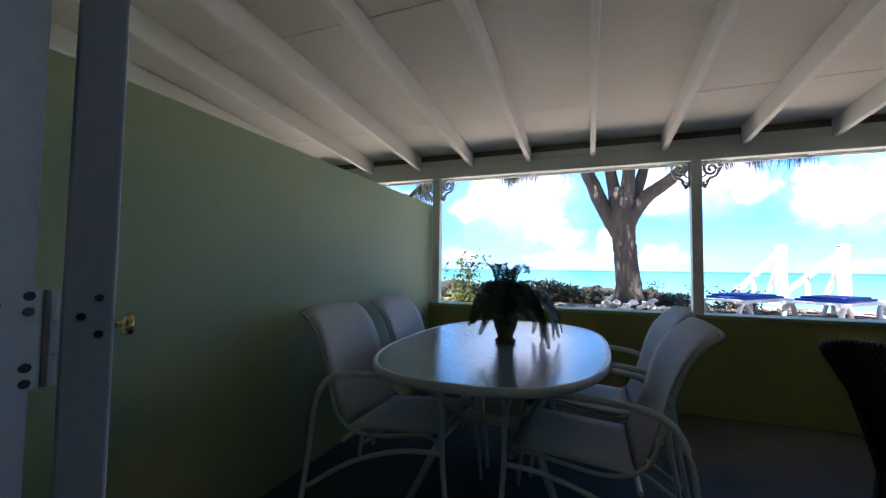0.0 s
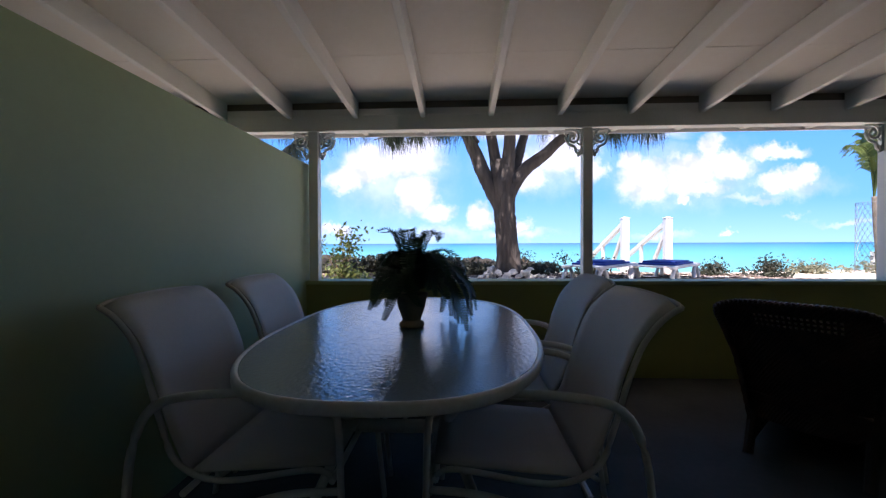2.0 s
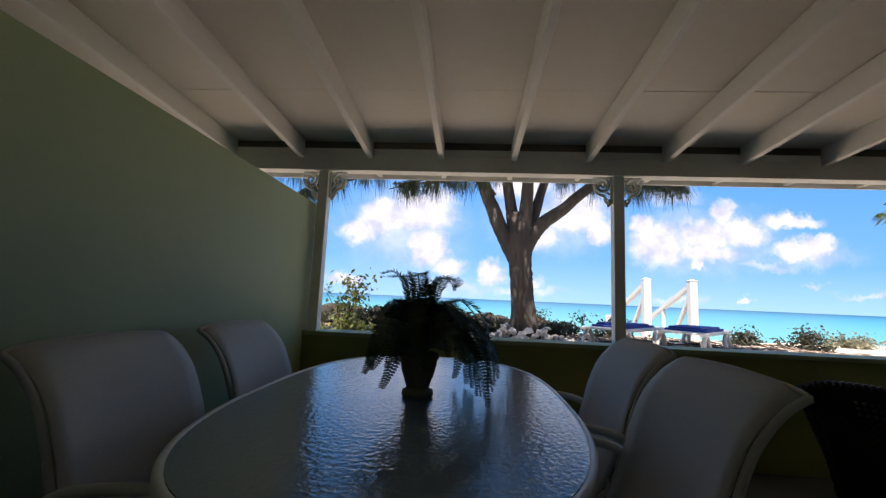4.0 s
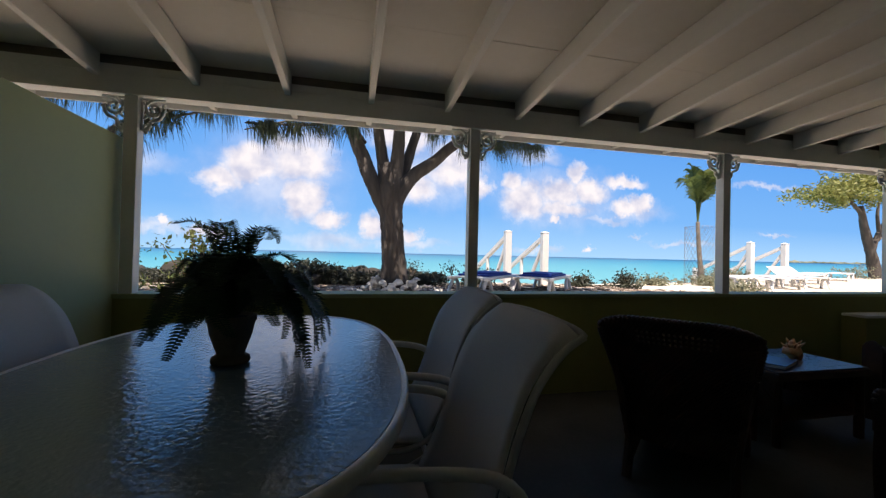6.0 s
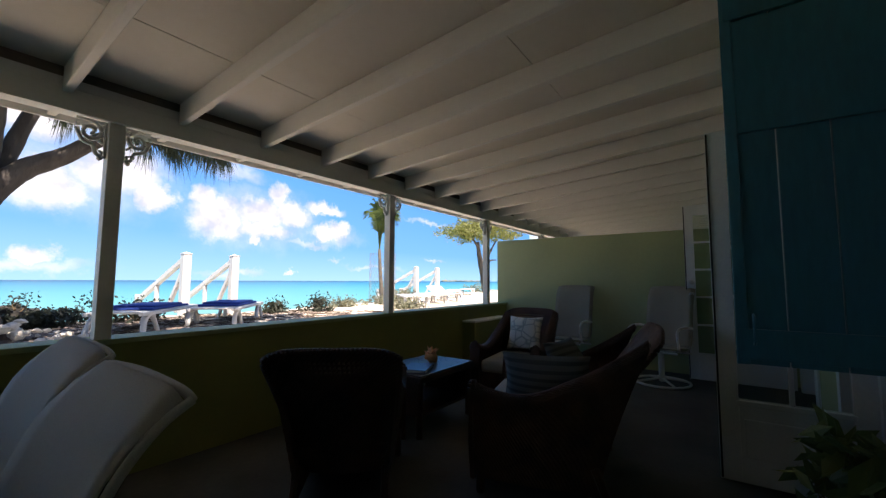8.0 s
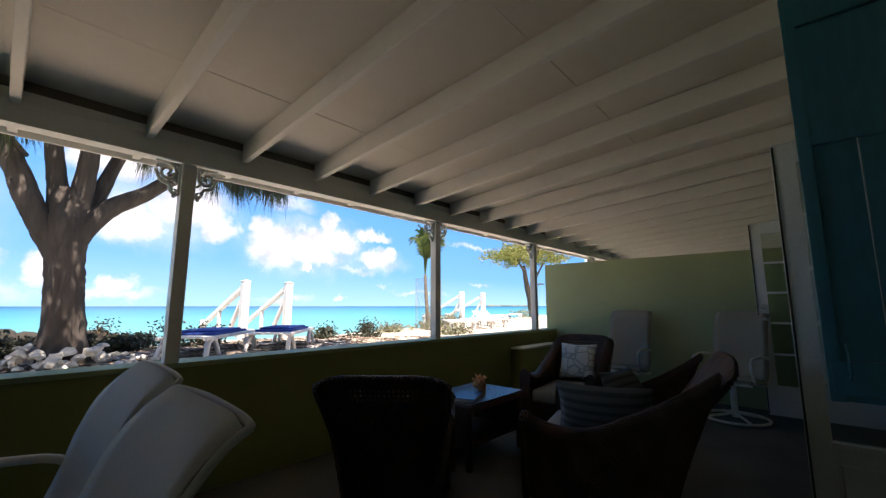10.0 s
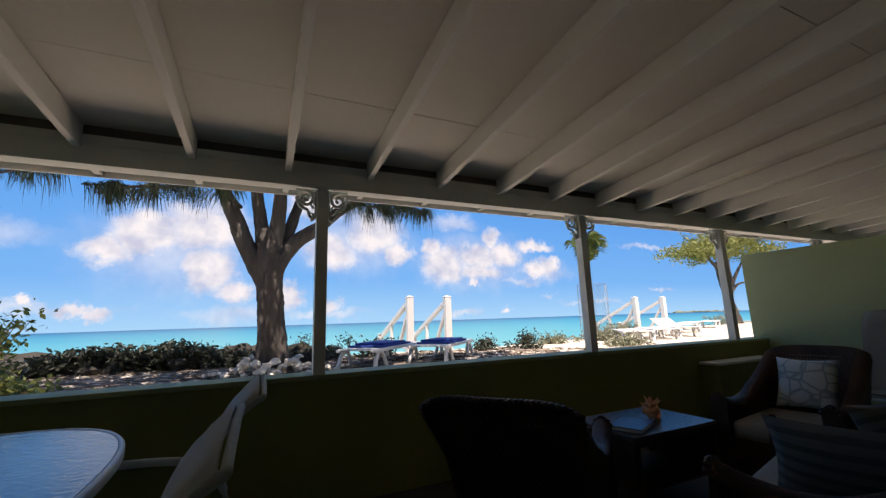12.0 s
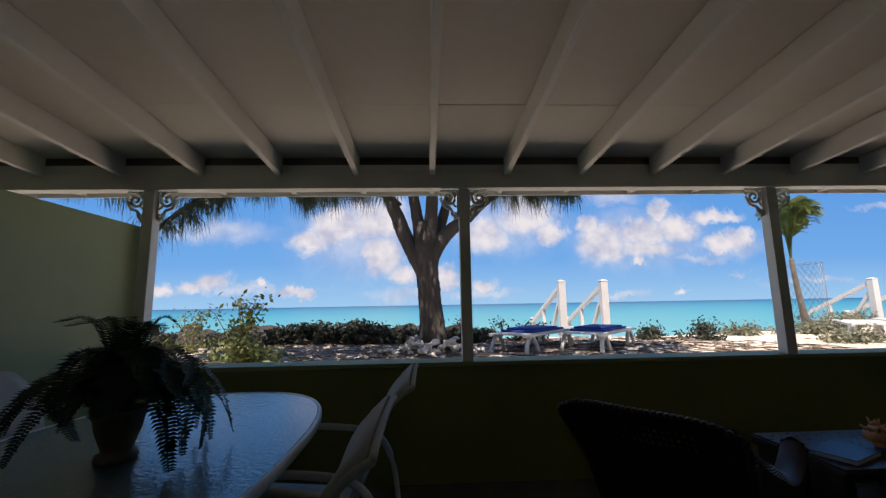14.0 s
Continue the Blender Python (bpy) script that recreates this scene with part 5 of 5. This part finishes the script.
# dark scrub and rock along the edge of the shore
rng = random.Random(4)
for k in range(27):
    x = -9.5 + k * 0.42 + rng.uniform(-0.1, 0.1)
    y = 9.75 + rng.uniform(-0.35, 0.25)
    bm = bmesh.new()
    lump(bm, (0, 0, 0), (rng.uniform(0.3, 0.5), rng.uniform(0.22, 0.4), rng.uniform(0.2, 0.34)), k + 50, 0.8, 3)
    st = part("shore_rock", bm, M_IRONSHORE, None)
    tagged(st, "dark weathered shore rock at the water's edge", "rock", "shore rocks")
    st.matrix_basis = pose(x, y, GROUND + 0.03)
mounds = [(-2.55, 9.3, 0.26, 0.35), (-2.15, 9.25, 0.4, 0.38), (-1.7, 9.3, 0.42, 0.4), (-1.2, 9.2, 0.38, 0.36), (-0.85, 9.35, 0.44, 0.36), (-0.35, 9.3, 0.36, 0.3), (0.15, 9.4, 0.22, 0.25), (1.5, 9.3, 0.2, 0.3), (-3.6, 9.5, 0.2, 0.4), (-4.6, 9.5, 0.24, 0.5)]
for x, y, h, w in mounds:
    tips = [(rng.gauss(0, w * 0.5), rng.gauss(0, 0.14), h * rng.uniform(0.1, 1.0) ** 0.7) for _ in range(90)]
    mound = thing("scrub_bush", pose(x, y, GROUND - 0.02), "dark grey-green scrub bush along the shore", "shrub", "shore scrub bushes")
    for k in range(5):
        part("stem", one_tube([(0.02 * k - 0.05, 0, 0), (rng.gauss(0, w * 0.4), rng.gauss(0, 0.1), h * 0.8)], 0.012, 5, 0.005), M_STEM, mound)
    v, f = leaves(rng, tips, 0.052, 0.05, 9, 1.9)
    raw_part("foliage", v, f, M_SCRUB, mound, "stuff")
v_all, f_all = leaves(rng, [(-9.5 + 11.6 * rng.random(), 9.55 + rng.gauss(0, 0.2), GROUND + 0.06 + 0.15 * rng.random()) for _ in range(3200)], 0.04, 0.05, 7)
sc = raw_part("shore_scrub", v_all, f_all, M_SCRUB, None, "stuff")
tagged(sc, "dark low scrub growing over the shore rocks", "scrub")
for k, x in enumerate((-0.9, 1.3, 2.2)):
    shrub("sprig", pose(x, 9.3 + 0.1 * k, GROUND + 0.2), "small leafy sprig on the shore", rng, 0.24, 0.15, 4, M_SCRUB, 0.035, 4)

# young palm in a wire guard
PALM = Vector((9.0, 9.55, GROUND - 0.03))
pm = thing("young_palm", Matrix.Translation(PALM), "slender young coconut palm with upright fronds", "palm")
p, r = limb_path([(0.06, 0, -0.05), (0.03, 0, 0.12), (-0.03, 0, 0.6), (-0.09, 0, 1.15), (-0.13, 0, 1.7)], [0.13, 0.085, 0.06, 0.05, 0.045], 9)
part("trunk", rough_tube(p, r, 14, 2.0, 0.08), M_BARK2, pm, smooth=True)
rng = random.Random(3)
CROWN = Vector((-0.13, 0, 1.7))
# bearing, lean from upright, length
for az, lean, ln in ((170, 0.1, 1.5), (120, 0.08, 1.6), (20, 0.14, 1.6), (-30, 0.24, 1.5), (195, 0.3, 1.5), (60, 0.2, 1.6), (-75, 0.24, 1.4), (5, 0.32, 1.4), (255, 0.2, 1.5)):
    d = Vector((math.cos(radians(az)), math.sin(radians(az)), 0))
    side = Vector((-d.y, d.x, 0))
    pts = smooth_path([CROWN, CROWN + d * ln * 0.2 * lean + Vector((0, 0, ln * 0.35)), CROWN + d * ln * 0.6 * lean + Vector((0, 0, ln * (0.72 - 0.2 * lean))),
                       CROWN + d * ln * 1.05 * lean + Vector((0, 0, ln * (0.95 - 0.75 * lean))), CROWN + d * ln * 1.4 * lean + Vector((0, 0, ln * (1.05 - 1.35 * lean)))], 8)
    fr = part("frond", one_tube(pts, 0.02, 6, 0.004), M_PALM, pm)
    v, f = [], []
    for i in range(8, len(pts) - 1):
        t = (i - 8) / (len(pts) - 9)
        ax = (pts[i + 1] - pts[i]).normalized()
        for h in (0.0, 0.5):
            o = pts[i].lerp(pts[i + 1], h)
            for sg in (-1, 1):
                w = 0.5 * (0.55 + 0.45 * math.sin(math.pi * min(1, t + 0.2))) * rng.uniform(0.8, 1.15)
                mid = o + (side * sg * 0.75 + ax * 0.55 + Vector((0.12, 0, 0.02))) * w * 0.55
                tip = mid + (side * sg * 0.5 + ax * 0.35 + Vector((0.18, 0, -0.55 * rng.uniform(0.6, 1.2)))) * w * 0.55
                b = ax.cross(side).normalized() * 0.006 + ax * 0.011
                i0 = len(v)
                v += [tuple(q) for q in (o - b, o + b, mid + b, mid - b, tip)]
                f += [(i0, i0 + 1, i0 + 2, i0 + 3), (i0 + 3, i0 + 2, i0 + 4)]
    raw_part("leaflet_blade", v, f, M_PALM, fr, "stuff")
wg = thing("wire_guard", Matrix.Translation(PALM + Vector((0.12, 0.1, 0.03))), "round chicken-wire guard beside the palm", "wire guard")
bm = bmesh.new()
R, HG, N = 0.4, 1.55, 24
for k in range(N):
    for dr in (-1, 1):
        tube(bm, [(R * math.cos(2 * math.pi * (k + dr * j * 0.5) / N), R * math.sin(2 * math.pi * (k + dr * j * 0.5) / N), HG * j / 16) for j in range(17)], 0.0024, 3)
for z in (0, HG):
    tube(bm, [(R * math.cos(2 * math.pi * k / 24), R * math.sin(2 * math.pi * k / 24), z) for k in range(25)], 0.004, 4)
part("mesh", bm, M_WIRE, wg, kind="stuff")

# far tree with yellow-green crown
ft = thing("shore_tree", pose(23.5, 14.4, GROUND - 0.05), "distant leaning tree with yellow-green feathery crown", "tree")
for pts, rad in ((((0.6, 0, 0), (0.2, 0, 1.2), (-0.2, 0, 2.3), (-0.5, 0, 3.4)), (0.28, 0.2, 0.17, 0.1)), (((0.2, 0, 1.2), (0.7, 0, 2.2), (1.3, 0, 2.9), (2.6, 0.2, 3.8)), (0.13, 0.1, 0.08, 0.04)),
                 (((0.4, 0, 1.7), (1.2, 0, 2.2), (2.2, 0, 2.3)), (0.09, 0.06, 0.03)), (((-0.4, 0, 3.0), (-1.2, 0, 3.6), (-2.2, 0, 3.9)), (0.09, 0.06, 0.03)), (((0.7, 0, 2.2), (0.6, 0, 3.2), (0.9, 0, 4.4)), (0.09, 0.06, 0.03))):
    p, r = limb_path(pts, rad, 6)
    part("limb", rough_tube(p, r, 10, 1, 0.15), M_BARK, ft, smooth=True)
rng = random.Random(9)
cl = []
for cx, cz, rx, rz, n in ((-1.4, 4.1, 1.5, 0.55, 110), (-2.5, 3.8, 0.8, 0.35, 50), (-0.2, 4.6, 1.4, 0.6, 90), (1.6, 4.7, 1.6, 0.6, 90), (3.2, 4.2, 1.2, 0.45, 70), (-0.6, 3.7, 0.6, 0.3, 30)):
    for _ in range(n):
        cl.append((cx + rng.gauss(0, rx * 0.5), rng.gauss(0, 0.7), cz + rng.gauss(0, rz * 0.5)))
v, f = leaves(rng, cl, 0.09, 0.14, 16, 2.6)
raw_part("crown", v, f, M_FAR, ft, "stuff")

# low far shore on the horizon
bm = bmesh.new()
for k in range(26):
    lump(bm, (1260 + k * 19, 900 + k * 3, -0.4), (16, 8, 5.5 + 3 * noise.noise(Vector((k * 0.6, 0, 0)))), k, 0.5, 1)
fs = structure("backdrop_shore", bm, M_GREY, "low hazy far shore on the horizon", "far shore")

# leafy pot plant under the shutter
cp = thing("pot_plant", pose(2.2, 0.56, FLOOR), "bushy plant with yellow-green leaves in a dark pot by the house", "plant")
bm = bmesh.new()
lathe(bm, [(0.09, 0), (0.12, 0.02), (0.145, 0.22), (0.16, 0.225), (0.16, 0.25), (0.14, 0.25), (0.13, 0.23), (0.02, 0.225)], 22)
part("pot", bm, mat("dark_glazed_pot", (0.04, 0.035, 0.03), 0.4), cp, smooth=True)
rng = random.Random(31)
tips = []
for k in range(12):
    a, r = rng.uniform(0, 6.28), rng.uniform(0.05, 0.2)
    e = Vector((r * math.cos(a), r * math.sin(a), rng.uniform(0.4, 0.58)))
    part("stem", one_tube([(e.x * 0.2, e.y * 0.2, 0.2), (e.x * 0.6, e.y * 0.6, e.z * 0.7), e], 0.006, 5, 0.003), M_STEM, cp)
    tips += [e, e * 0.85]
v, f = leaves(rng, tips, 0.06, 0.05, 9, 2.2)
raw_part("foliage", v, f, M_SHRUB, cp, "stuff")
